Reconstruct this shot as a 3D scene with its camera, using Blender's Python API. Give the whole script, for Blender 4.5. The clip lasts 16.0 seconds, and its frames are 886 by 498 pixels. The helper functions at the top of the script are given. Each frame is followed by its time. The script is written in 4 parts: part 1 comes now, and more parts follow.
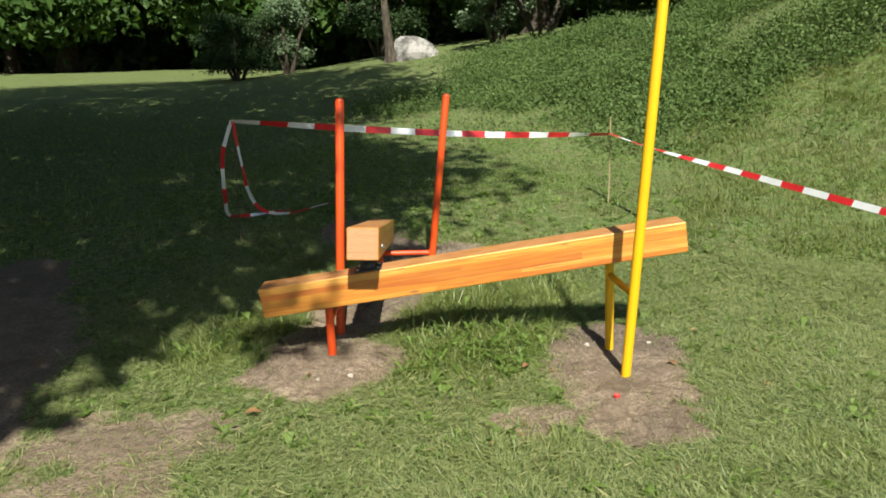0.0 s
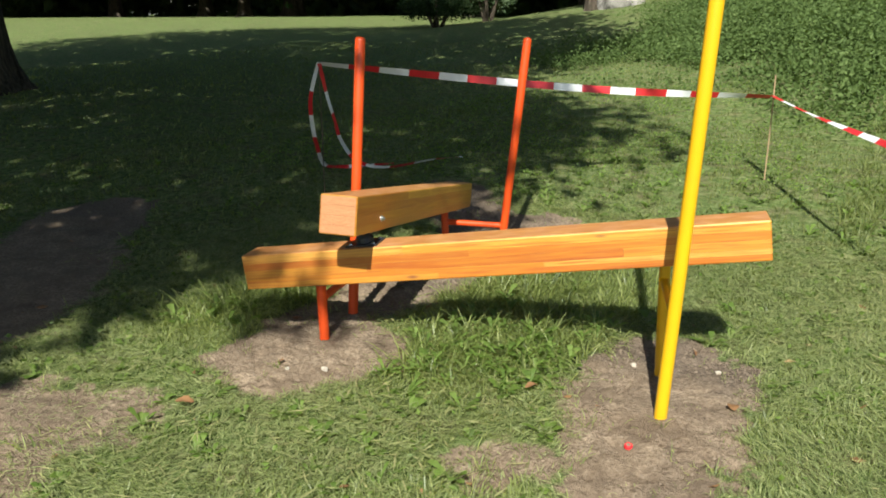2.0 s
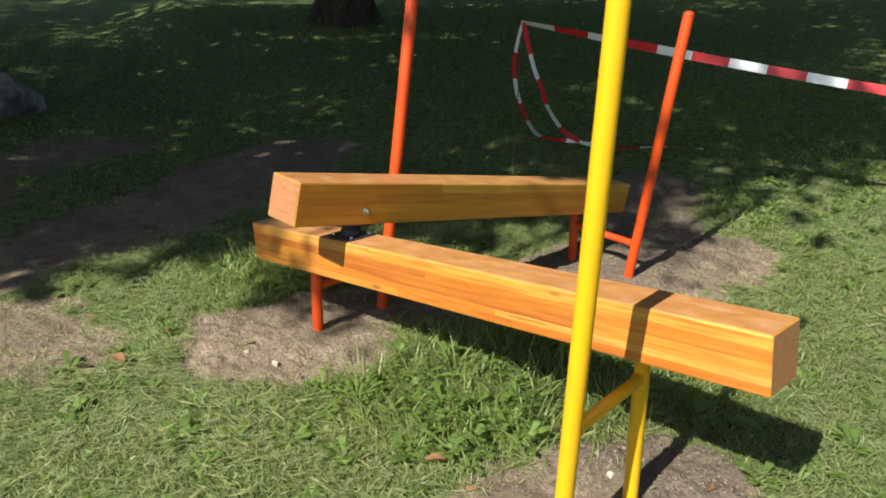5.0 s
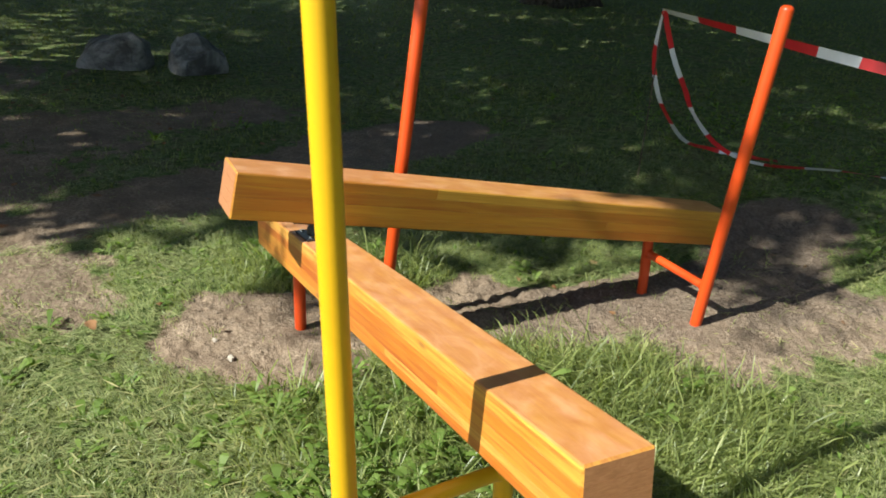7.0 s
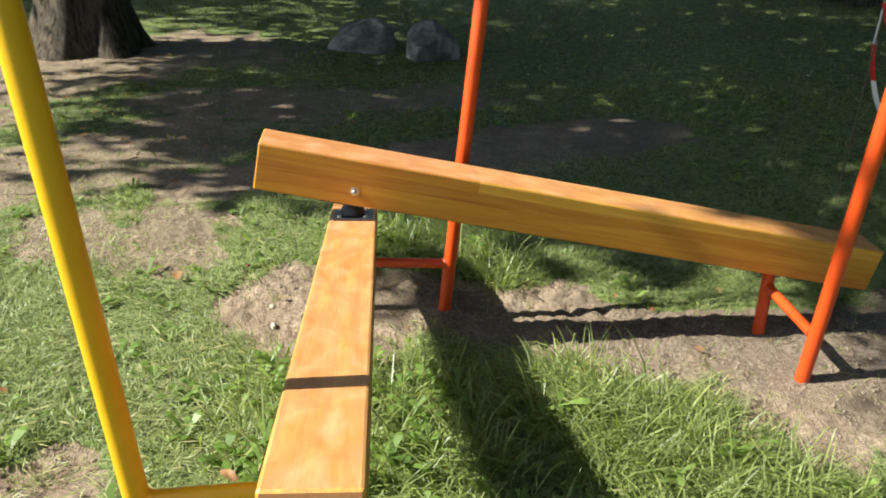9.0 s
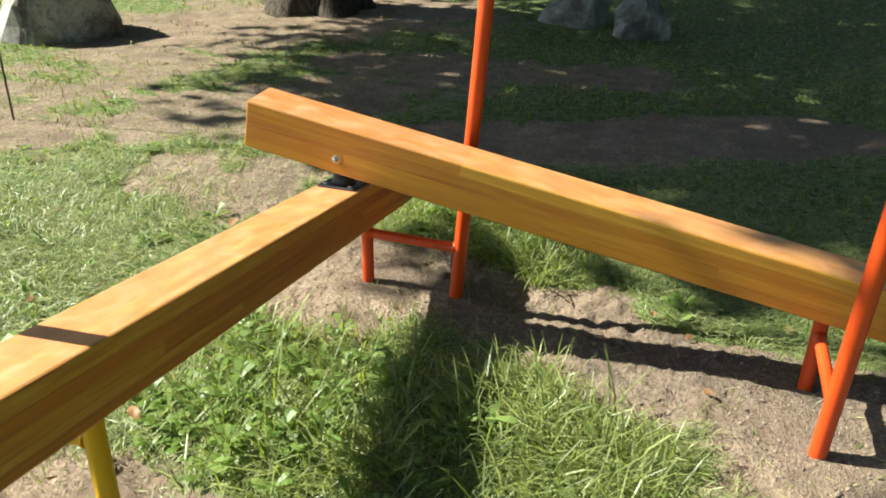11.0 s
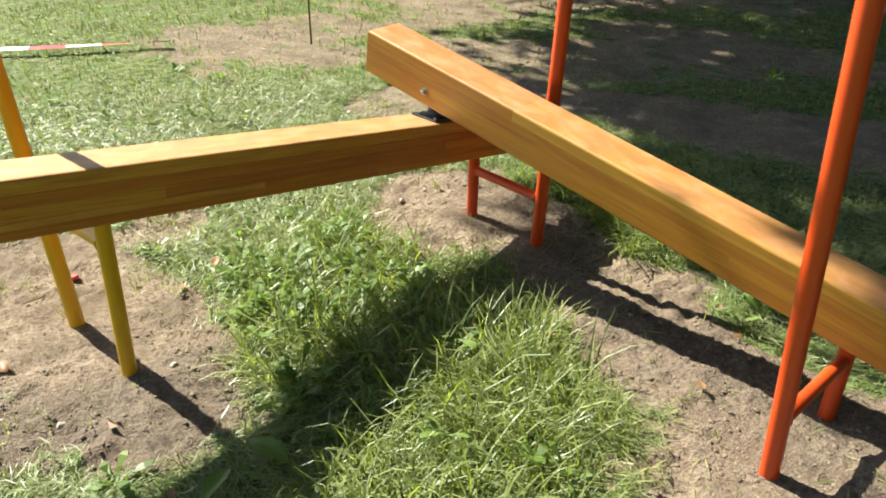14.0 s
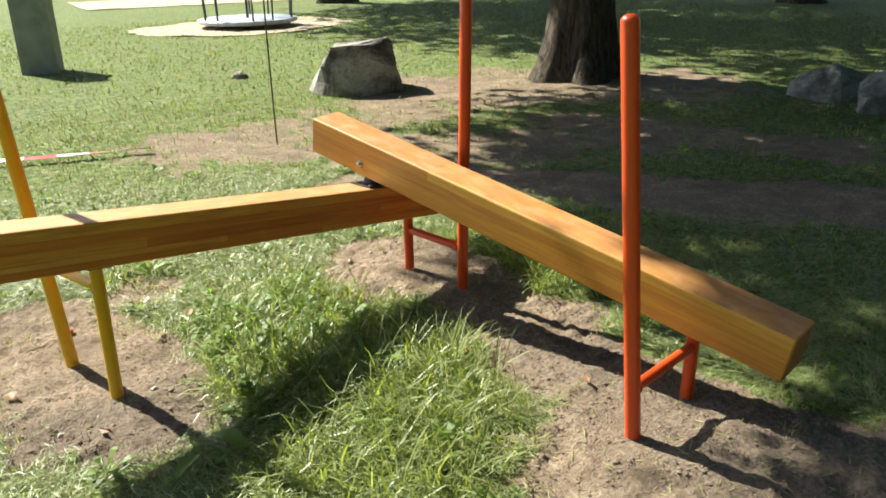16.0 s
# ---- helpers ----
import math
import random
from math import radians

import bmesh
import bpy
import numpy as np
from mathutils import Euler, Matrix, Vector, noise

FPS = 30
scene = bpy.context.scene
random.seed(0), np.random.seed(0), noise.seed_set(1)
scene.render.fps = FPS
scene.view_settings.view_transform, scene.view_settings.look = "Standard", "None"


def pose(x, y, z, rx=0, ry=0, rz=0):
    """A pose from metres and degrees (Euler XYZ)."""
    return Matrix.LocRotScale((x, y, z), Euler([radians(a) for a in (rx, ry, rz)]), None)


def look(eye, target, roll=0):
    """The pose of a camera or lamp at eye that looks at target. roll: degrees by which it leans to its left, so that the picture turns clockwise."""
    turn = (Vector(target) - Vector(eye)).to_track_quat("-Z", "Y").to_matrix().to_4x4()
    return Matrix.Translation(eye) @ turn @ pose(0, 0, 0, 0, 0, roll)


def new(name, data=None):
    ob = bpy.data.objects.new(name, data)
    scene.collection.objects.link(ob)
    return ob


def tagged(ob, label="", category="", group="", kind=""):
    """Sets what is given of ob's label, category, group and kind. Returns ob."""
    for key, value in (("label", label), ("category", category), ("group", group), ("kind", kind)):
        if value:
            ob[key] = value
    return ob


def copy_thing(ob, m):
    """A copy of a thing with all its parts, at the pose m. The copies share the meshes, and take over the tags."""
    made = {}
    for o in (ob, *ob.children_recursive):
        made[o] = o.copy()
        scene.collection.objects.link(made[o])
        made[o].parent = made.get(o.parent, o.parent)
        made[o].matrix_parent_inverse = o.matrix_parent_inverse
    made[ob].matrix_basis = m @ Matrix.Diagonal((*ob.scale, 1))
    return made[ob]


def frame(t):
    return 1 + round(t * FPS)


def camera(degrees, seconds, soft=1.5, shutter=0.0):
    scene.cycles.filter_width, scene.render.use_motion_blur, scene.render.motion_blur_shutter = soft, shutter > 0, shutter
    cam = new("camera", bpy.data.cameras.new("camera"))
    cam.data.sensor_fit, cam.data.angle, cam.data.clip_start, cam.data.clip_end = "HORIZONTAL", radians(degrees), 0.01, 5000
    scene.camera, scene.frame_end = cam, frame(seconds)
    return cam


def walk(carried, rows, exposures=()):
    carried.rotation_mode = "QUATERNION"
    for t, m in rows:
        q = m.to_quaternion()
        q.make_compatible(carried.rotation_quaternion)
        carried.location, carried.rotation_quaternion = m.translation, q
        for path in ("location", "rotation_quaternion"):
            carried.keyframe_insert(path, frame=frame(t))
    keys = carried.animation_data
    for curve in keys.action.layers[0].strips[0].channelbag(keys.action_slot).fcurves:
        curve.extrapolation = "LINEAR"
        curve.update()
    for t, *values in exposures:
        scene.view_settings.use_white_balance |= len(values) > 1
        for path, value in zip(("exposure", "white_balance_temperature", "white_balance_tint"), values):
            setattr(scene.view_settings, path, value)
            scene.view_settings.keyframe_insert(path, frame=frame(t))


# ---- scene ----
cam = camera(58.0, 16.0, soft=1.75, shutter=0.25)
METRES, EYE, TILT, LEAN, TURN = 8.065, 1.6, 0.0, 0.0, 15.3
PATH = [
    (0, (0.066, 0.039, 1.603), (-0.459, 1.913, 1.142), -1.3),
    (0.5, (0.17, 0.297, 1.582), (-0.422, 2.148, 1.108), -1.1),
    (1, (0.39, 0.596, 1.567), (-0.328, 2.391, 1.056), -0.3),
    (1.5, (0.54, 0.835, 1.536), (-0.325, 2.558, 1.002), -0.4),
    (2, (0.651, 1.181, 1.509), (-0.342, 2.821, 0.943), -0.3),
    (2.5, (0.786, 1.428, 1.502), (-0.282, 3.009, 0.903), 0.4),
    (3, (0.995, 1.71, 1.516), (-0.23, 3.161, 0.89), 0.6),
    (5.3, (1.297, 2.985, 1.566), (-0.362, 3.859, 0.871), 2.2),
    (5.5, (1.291, 3.091, 1.565), (-0.388, 3.926, 0.87), 1.9),
    (6, (1.304, 3.39, 1.562), (-0.419, 4.113, 0.85), 1.9),
    (6.5, (1.313, 3.649, 1.586), (-0.453, 4.222, 0.842), 3.2),
    (7, (1.232, 3.911, 1.585), (-0.579, 4.276, 0.818), 3.6),
    (7.5, (1.202, 4.132, 1.586), (-0.623, 4.353, 0.798), 2.0),
    (8, (1.233, 4.413, 1.586), (-0.602, 4.373, 0.793), 2.9),
    (8.5, (1.169, 4.624, 1.556), (-0.657, 4.464, 0.756), 2.7),
    (9, (1.048, 4.824, 1.549), (-0.746, 4.468, 0.741), 2.2),
    (9.2, (0.979, 4.871, 1.555), (-0.795, 4.45, 0.732), 1.8),
    (11.3, (0.440, 5.805, 1.533), (-1.020, 4.776, 0.63), 2.4),
    (11.5, (0.376, 5.890, 1.544), (-1.037, 4.818, 0.626), 2.7),
    (12, (0.205, 6.069, 1.511), (-1.07, 4.839, 0.583), 0.8),
    (12.5, (0.055, 6.124, 1.485), (-1.139, 4.84, 0.525), 1.5),
    (13, (-0.031, 6.203, 1.494), (-1.108, 4.826, 0.524), -0.4),
    (13.5, (-0.074, 6.361, 1.512), (-1.053, 4.909, 0.547), 1.5),
    (14, (-0.074, 6.578, 1.527), (-0.925, 5.042, 0.569), 1.3),
    (14.5, (-0.008, 6.71, 1.534), (-0.896, 5.128, 0.693), 0.8),
    (15, (0.068, 6.87, 1.553), (-0.916, 5.324, 0.752), 0.9),
    (15.5, (0.067, 7.071, 1.555), (-0.885, 5.482, 0.803), 0.8),
    (16, (0.056, 7.247, 1.551), (-0.884, 5.634, 0.833), -1.2),
]
walk(cam, [(t, look(eye, target, roll)) for t, eye, target, roll in PATH], exposures=[(0.0, 0.95, 6300, 6), (5.5, 0.96, 6150, 7), (9.0, 1.48, 6250, 5), (12.5, 1.64, 6400, 4), (16.0, 1.60, 6450, 6)])

# ---- light ----
SUN_WAY = Vector((0.43, -1.02, 1.0)).normalized()
world = bpy.data.worlds.new("daylight")
scene.world = world
world.use_nodes = True
wn = world.node_tree.nodes
sky = wn.new("ShaderNodeTexSky")
sky.sky_type = "NISHITA"
sky.sun_disc = False
sky.sun_elevation = math.asin(SUN_WAY.z)
sky.sun_rotation = math.atan2(SUN_WAY.x, SUN_WAY.y)
world.node_tree.links.new(sky.outputs[0], wn["Background"].inputs[0])
wn["Background"].inputs[1].default_value = 0.062
sun = new("sun", bpy.data.lights.new("sun", "SUN"))
sun.data.energy, sun.data.angle, sun.data.color = 5.0, radians(0.6), (1.0, 0.96, 0.85)
sun.matrix_world = look(SUN_WAY * 60, (0, 0, 0))

rng = np.random.default_rng(7)


# ---- noise and terrain ----
def vnoise(x, y, seed=0):
    """Smooth value noise in -1..1 on arrays."""
    xi, yi = np.floor(x).astype(np.int64), np.floor(y).astype(np.int64)
    fx, fy = x - xi, y - yi
    fx, fy = fx * fx * (3 - 2 * fx), fy * fy * (3 - 2 * fy)

    def h(a, b):
        n = (a * 374761393 + b * 668265263 + seed * 974711) & 0x7FFFFFFF
        n = ((n ^ (n >> 13)) * 1274126177) & 0x7FFFFFFF
        return ((n ^ (n >> 16)) & 0xFFFF) / 32767.5 - 1
    a, b, c, d = h(xi, yi), h(xi + 1, yi), h(xi, yi + 1), h(xi + 1, yi + 1)
    return (a * (1 - fx) + b * fx) * (1 - fy) + (c * (1 - fx) + d * fx) * fy


def fbm(x, y, scale, octaves=3, seed=0):
    s, amp, tot = 0, 1.0, 0
    for k in range(octaves):
        s = s + amp * vnoise(x * scale * 2 ** k, y * scale * 2 ** k, seed + k)
        tot += amp
        amp *= 0.5
    return s / tot


def smooth(a, b, v):
    t = np.clip((v - a) / (b - a), 0, 1)
    return t * t * (3 - 2 * t)


def capsule(x, y, ax, ay, bx, by, r):
    """1 in the core of a rounded strip, falling to 0 at its edge and below 0 outside."""
    dx, dy = bx - ax, by - ay
    t = np.clip(((x - ax) * dx + (y - ay) * dy) / (dx * dx + dy * dy + 1e-9), 0, 1)
    return 1 - np.hypot(x - ax - t * dx, y - ay - t * dy) / r


def soil_mask(x, y):
    """How bare the earth is, 0 to 1."""
    wob = 0.32 * fbm(x, y, 3.2, 3, 11) + 0.26 * fbm(x, y, 14, 2, 17)
    strong = np.maximum.reduce([
        capsule(x, y, -1.74, 3.70, -1.55, 3.90, 0.37),
        capsule(x, y, -1.92, 4.2, -1.78, 5.5, 0.39),
        capsule(x, y, -1.62, 5.65, -1.72, 6.15, 0.48),
        capsule(x, y, -1.85, 6.05, -2.65, 6.7, 0.36),
        capsule(x, y, -0.18, 4.45, -0.05, 3.85, 0.42),
        capsule(x, y, -0.05, 3.7, 0.0, 3.5, 0.28),
        capsule(x, y, -2.95, 2.6, -3.45, 3.2, 0.36),
        0.95 * capsule(x, y, -3.45, 3.25, -4.85, 5.0, 0.50),
    ])
    weak = np.maximum.reduce([
        capsule(x, y, -2.4, 2.72, -2.0, 2.85, 0.42),
        capsule(x, y, -2.15, 2.3, -2.05, 2.45, 0.36),
        capsule(x, y, -0.48, 3.38, -0.42, 3.45, 0.22),
        capsule(x, y, -4.7, 1.5, -5.6, 3.6, 0.6),
        capsule(x, y, -5.0, -0.6, -6.8, 0.4, 1.5),
        capsule(x, y, -3.9, -0.4, -4.6, -0.3, 0.8),
        capsule(x, y, -1.5, 0.8, -2.1, 1.25, 0.38),
        0.66 * capsule(x, y, -4.2, 0.2, -1.6, 0.7, 1.7) - 0.16,
        0.7 * capsule(x, y, -4.5, 2.4, -3.0, 1.4, 1.0) - 0.1,
        capsule(x, y, -2.6, 1.6, -3.4, 2.2, 0.5),
    ])
    strong = strong - 0.9 * np.clip(capsule(x, y, -2.22, 5.05, -2.25, 5.25, 0.26), 0, 1) - 0.5 * np.clip(capsule(x, y, -2.3, 4.2, -2.15, 4.5, 0.25), 0, 1)
    return np.maximum(smooth(-0.16, 0.36, strong + wob * 0.9), 0.7 * smooth(0.0, 0.5, weak + wob))


def lumpy_dark(x, y):
    """How lumpy and dark the turned earth is, 0 to 1."""
    return 0.75 * smooth(4.15, 4.55, y) * smooth(-0.95, -0.6, x) + 0.62 * smooth(4.4, 5.0, y) * smooth(-1.3, -1.7, x)


def rise(x, y):
    """The lie of the land: level round the beams, a slow rise to the north-west, a bank to the north-east."""
    q = -0.5 * x + 0.866 * y
    slow = 0.075 * np.clip(q - 5.6, 0, 2.4) + 0.045 * np.clip(q - 8.0, 0, 5.4) + 0.045 * np.clip(q - 19.4, 0, 21.6)
    slow = slow + 0.085 * np.clip(y - 17.0, 0, 13) * smooth(-17.0, -8.0, x)
    d = 0.6 * x + 0.8 * y
    bank = (0.2 + 0.06 * np.clip(x, 0, 5)) * np.clip(d - 8.2, 0, 6.5) * smooth(-12.0, 3.0, x)
    return (slow * smooth(14, 2, np.maximum(x, 0)) + bank) * smooth(4.5, 6.5, y)


# where the posts enter the ground
FEET = ((-0.082, 4.030, -0.012), (-0.192, 4.391, -0.004), (-1.603, 5.622, 0.012), (-1.953, 5.524, -0.004), (-1.680, 3.931, 0.008), (-1.776, 4.278, 0.012))


def ground_z(x, y):
    x, y = np.asarray(x, float), np.asarray(y, float)
    m = soil_mask(x, y)
    near = smooth(9, 5, np.hypot(x + 1.2, y - 4))
    mound = 0.04 * np.clip(capsule(x, y, -1.75, 3.8, -1.62, 3.9, 0.55), 0, 1) + 0.05 * np.clip(capsule(x, y, -1.7, 5.6, -1.6, 5.75, 0.6), 0, 1) + 0.01 * np.clip(capsule(x, y, -0.15, 4.3, -0.08, 4.0, 0.6), 0, 1)
    rut = -0.009 * np.clip(capsule(x, y, -1.72, 4.5, -1.55, 5.3, 0.14), 0, 1) - 0.008 * np.clip(capsule(x, y, -1.98, 4.45, -1.85, 5.2, 0.12), 0, 1)
    close = smooth(2.2, 1.5, np.maximum(np.abs(x + 1.1), np.abs(y - 4.8) * 0.75))
    rough = m * near * (0.016 * fbm(x, y, 5, 2, 3) + close * (0.008 * fbm(x, y, 11, 2, 4) + 0.009 * np.abs(fbm(x, y, 15, 2, 5)) + 0.013 * fbm(x, y, 27, 2, 6) + 0.007 * fbm(x, y, 46, 1, 8) - 0.004) - 0.006)
    rough = rough + m * close * lumpy_dark(x, y) * (0.016 * fbm(x, y, 17, 2, 19) + 0.012 * np.abs(fbm(x, y, 33, 1, 20)))
    lumps = 0.018 * fbm(x, y, 1.6, 3, 9)
    z = rise(x, y) + mound + rut + rough + lumps - 0.018
    for fx, fy, fz in FEET:
        k = np.exp(-((x - fx) ** 2 + (y - fy) ** 2) / 0.03)
        z = z * (1 - k) + k * (fz + 0.012 * fbm(x, y, 9, 3, 13))
    return z


# ---- materials ----
class Nodes:
    """A node material and short ways to fill it."""

    def __init__(self, name):
        self.m = bpy.data.materials.new(name)
        self.m.use_nodes = True
        self.t = self.m.node_tree
        self.bsdf = self.t.nodes["Principled BSDF"]
        self.out = self.t.nodes["Material Output"]

    def add(self, kind, **values):
        n = self.t.nodes.new(kind)
        for key, v in values.items():
            n.inputs[key.replace("_", " ")].default_value = v
        return n

    def link(self, a, b):
        self.t.links.new(a, b)

    def coords(self, scale=(1, 1, 1), space="Object", shift=None):
        c, mp = self.add("ShaderNodeTexCoord"), self.add("ShaderNodeMapping")
        mp.inputs["Scale"].default_value = scale
        self.link(c.outputs[space], mp.inputs["Vector"])
        if shift is not None:
            self.link(shift, mp.inputs["Location"])
        return mp.outputs[0]

    def noise(self, vec, scale, detail=4, rough=0.55, distort=0.0):
        n = self.add("ShaderNodeTexNoise", Scale=scale, Detail=detail, Roughness=rough, Distortion=distort)
        self.link(vec, n.inputs["Vector"])
        return n.outputs["Fac"]

    def ramp(self, fac, *stops):
        n = self.add("ShaderNodeValToRGB")
        e = n.color_ramp.elements
        while len(e) < len(stops):
            e.new(0.5)
        for el, (p, c) in zip(e, stops):
            el.position, el.color = p, (*c, 1)
        self.link(fac, n.inputs[0])
        return n.outputs[0]

    def mix(self, fac, a, b, blend="MIX"):
        n = self.t.nodes.new("ShaderNodeMix")
        n.data_type, n.blend_type = "RGBA", blend
        for v, slot in ((fac, 0), (a, 6), (b, 7)):
            if hasattr(v, "links"):
                self.link(v, n.inputs[slot])
            else:
                n.inputs[slot].default_value = v if slot == 0 else (*v, 1)
        return n.outputs[2]

    def math(self, op, a, b=0.0):
        n = self.t.nodes.new("ShaderNodeMath")
        n.operation = op
        for v, slot in ((a, 0), (b, 1)):
            if hasattr(v, "links"):
                self.link(v, n.inputs[slot])
            else:
                n.inputs[slot].default_value = v
        return n.outputs[0]

    def bump(self, height, strength, distance):
        n = self.add("ShaderNodeBump", Strength=strength, Distance=distance)
        self.link(height, n.inputs["Height"])
        self.link(n.outputs[0], self.bsdf.inputs["Normal"])
        return n

    def done(self, color=None, rough=None, metal=0.0, spec=None, coat=None):
        for v, key in ((color, "Base Color"), (rough, "Roughness"), (metal, "Metallic"), (spec, "Specular IOR Level"), (coat, "Coat Weight")):
            if v is None:
                continue
            if hasattr(v, "links"):
                self.link(v, self.bsdf.inputs[key])
            else:
                self.bsdf.inputs[key].default_value = (*v, 1) if isinstance(v, tuple) else v
        return self.m


def wood_material(name, warm, pale=0.0, grain=0.8):
    """warm: how red the boards are, as a factor on their green; pale: how far they go to straw yellow; grain: depth of the dark streaks."""
    n = Nodes(name)
    info = n.add("ShaderNodeObjectInfo")
    rand = info.outputs["Random"]
    shift = n.add("ShaderNodeCombineXYZ")
    n.link(n.math("MULTIPLY", rand, 37.0), shift.inputs[0])
    n.link(n.math("MULTIPLY", rand, 11.0), shift.inputs[1])
    fine = n.noise(n.coords((2.2, 55, 55), shift=shift.outputs[0]), 3.0, 5, 0.6, 0.4)
    streak = n.noise(n.coords((0.7, 26, 26), shift=shift.outputs[0]), 2.4, 6, 0.65, 0.9)
    broad = n.noise(n.coords((0.9, 12, 12), shift=shift.outputs[0]), 2.0, 3, 0.5, 1.2)
    cloud = n.noise(n.coords((5, 9, 9)), 1.6, 4)
    base = n.ramp(rand, (0.0, (0.31, 0.068 * warm, 0.004)), (0.35, (0.40, 0.115 * warm, 0.006)), (0.7, (0.47, 0.17 * warm, 0.011)), (1.0, (0.58, 0.31, 0.04)))
    base = n.mix(pale, base, (0.66, 0.36, 0.075))
    dark = n.mix(n.ramp(fine, (0.32, (0.5, 0.5, 0.5)), (0.58, (0, 0, 0))), base, (0.24, 0.062 * warm, 0.010))
    col = n.mix(n.ramp(broad, (0.45, (0, 0, 0)), (0.68, (0.75, 0.75, 0.75))), dark, (0.47, 0.19 * warm, 0.013))
    col = n.mix(n.ramp(cloud, (0.4, (0, 0, 0)), (0.75, (0.35, 0.35, 0.35))), col, (0.43, 0.17 * warm, 0.02))
    col = n.mix(n.ramp(streak, (0.36, (grain, grain, grain)), (0.52, (0, 0, 0))), col, (0.29, 0.060 * warm * warm, 0.008))
    col = n.mix(n.ramp(streak, (0.56, (0, 0, 0)), (0.70, (0.45, 0.45, 0.45))), col, (0.56, 0.27, 0.035))
    knots = n.add("ShaderNodeTexVoronoi", Scale=1.0)
    n.link(n.coords((2.6, 9, 9), shift=shift.outputs[0]), knots.inputs["Vector"])
    col = n.mix(n.ramp(knots.outputs["Distance"], (0.03, (1, 1, 1)), (0.10, (0, 0, 0))), col, (0.17, 0.055, 0.02))
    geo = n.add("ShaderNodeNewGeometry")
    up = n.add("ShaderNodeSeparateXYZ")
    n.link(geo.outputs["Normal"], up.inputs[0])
    # upward faces take a mottled pinkish tan
    top_mask = n.math("MULTIPLY", n.ramp(up.outputs[2], (0.75, (0, 0, 0)), (0.95, (1, 1, 1))), n.ramp(cloud, (0.3, (0.45, 0.45, 0.45)), (0.65, (0.9, 0.9, 0.9))))
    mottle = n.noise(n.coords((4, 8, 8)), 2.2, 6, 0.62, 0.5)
    col = n.mix(top_mask, col, n.ramp(mottle, (0.36, (0.38, 0.145, 0.045)), (0.5, (0.45, 0.195, 0.080)), (0.66, (0.55, 0.28, 0.14))))
    # sawn ends, duller and pinker, with growth rings
    own, cut = n.add("ShaderNodeTexCoord"), n.add("ShaderNodeSeparateXYZ")
    n.link(own.outputs["Normal"], cut.inputs[0])
    end = n.ramp(n.math("ABSOLUTE", cut.outputs[0]), (0.80, (0, 0, 0)), (0.95, (1, 1, 1)))
    rings = n.noise(n.coords((1, 14, 60), shift=shift.outputs[0]), 2.0, 4, 0.6, 1.5)
    col = n.mix(end, col, n.ramp(rings, (0.3, (0.28, 0.108, 0.044)), (0.52, (0.36, 0.148, 0.063)), (0.75, (0.43, 0.195, 0.092))))
    n.bump(fine, 0.10, 0.004)
    n.bsdf.inputs["Coat Roughness"].default_value = 0.54
    n.bsdf.inputs["Coat IOR"].default_value = 1.6
    n.bsdf.inputs["Specular Tint"].default_value = (1.0, 0.80, 0.45, 1)
    n.bsdf.inputs["IOR"].default_value = 1.75
    return n.done(col, n.math("ADD", n.math("MULTIPLY", cloud, 0.16), 0.44), spec=0.5, coat=0.38)


def paint_material(name, color, worn):
    n = Nodes(name)
    a = n.noise(n.coords(), 6, 4)
    b = n.noise(n.coords(), 90, 3)
    col = n.mix(n.ramp(a, (0.45, (0, 0, 0)), (0.75, (0.5, 0.5, 0.5))), color, worn)
    n.bump(b, 0.08, 0.002)
    return n.done(col, n.math("ADD", n.math("MULTIPLY", a, 0.2), 0.28), spec=0.5)


def leaf_material(name, stops, glow=0.35, rough=0.5, big=0.35, space="Generated", grain=9.0, spec=0.2):
    n = Nodes(name)
    geo = n.add("ShaderNodeNewGeometry")
    patch = n.noise(n.coords(space=space), grain, 4)
    fac = n.math("ADD", n.math("MULTIPLY", geo.outputs["Random Per Island"], 1 - big), n.math("MULTIPLY", patch, big))
    col = n.ramp(fac, *stops)
    n.done(col, rough, spec=spec)
    thin = n.add("ShaderNodeBsdfTranslucent")
    n.link(n.mix(1.0, col, (1.4, 1.45, 0.5), "MULTIPLY"), thin.inputs[0])
    mx = n.add("ShaderNodeMixShader", Fac=glow)
    n.link(n.bsdf.outputs[0], mx.inputs[1])
    n.link(thin.outputs[0], mx.inputs[2])
    n.link(mx.outputs[0], n.out.inputs[0])
    return n.m


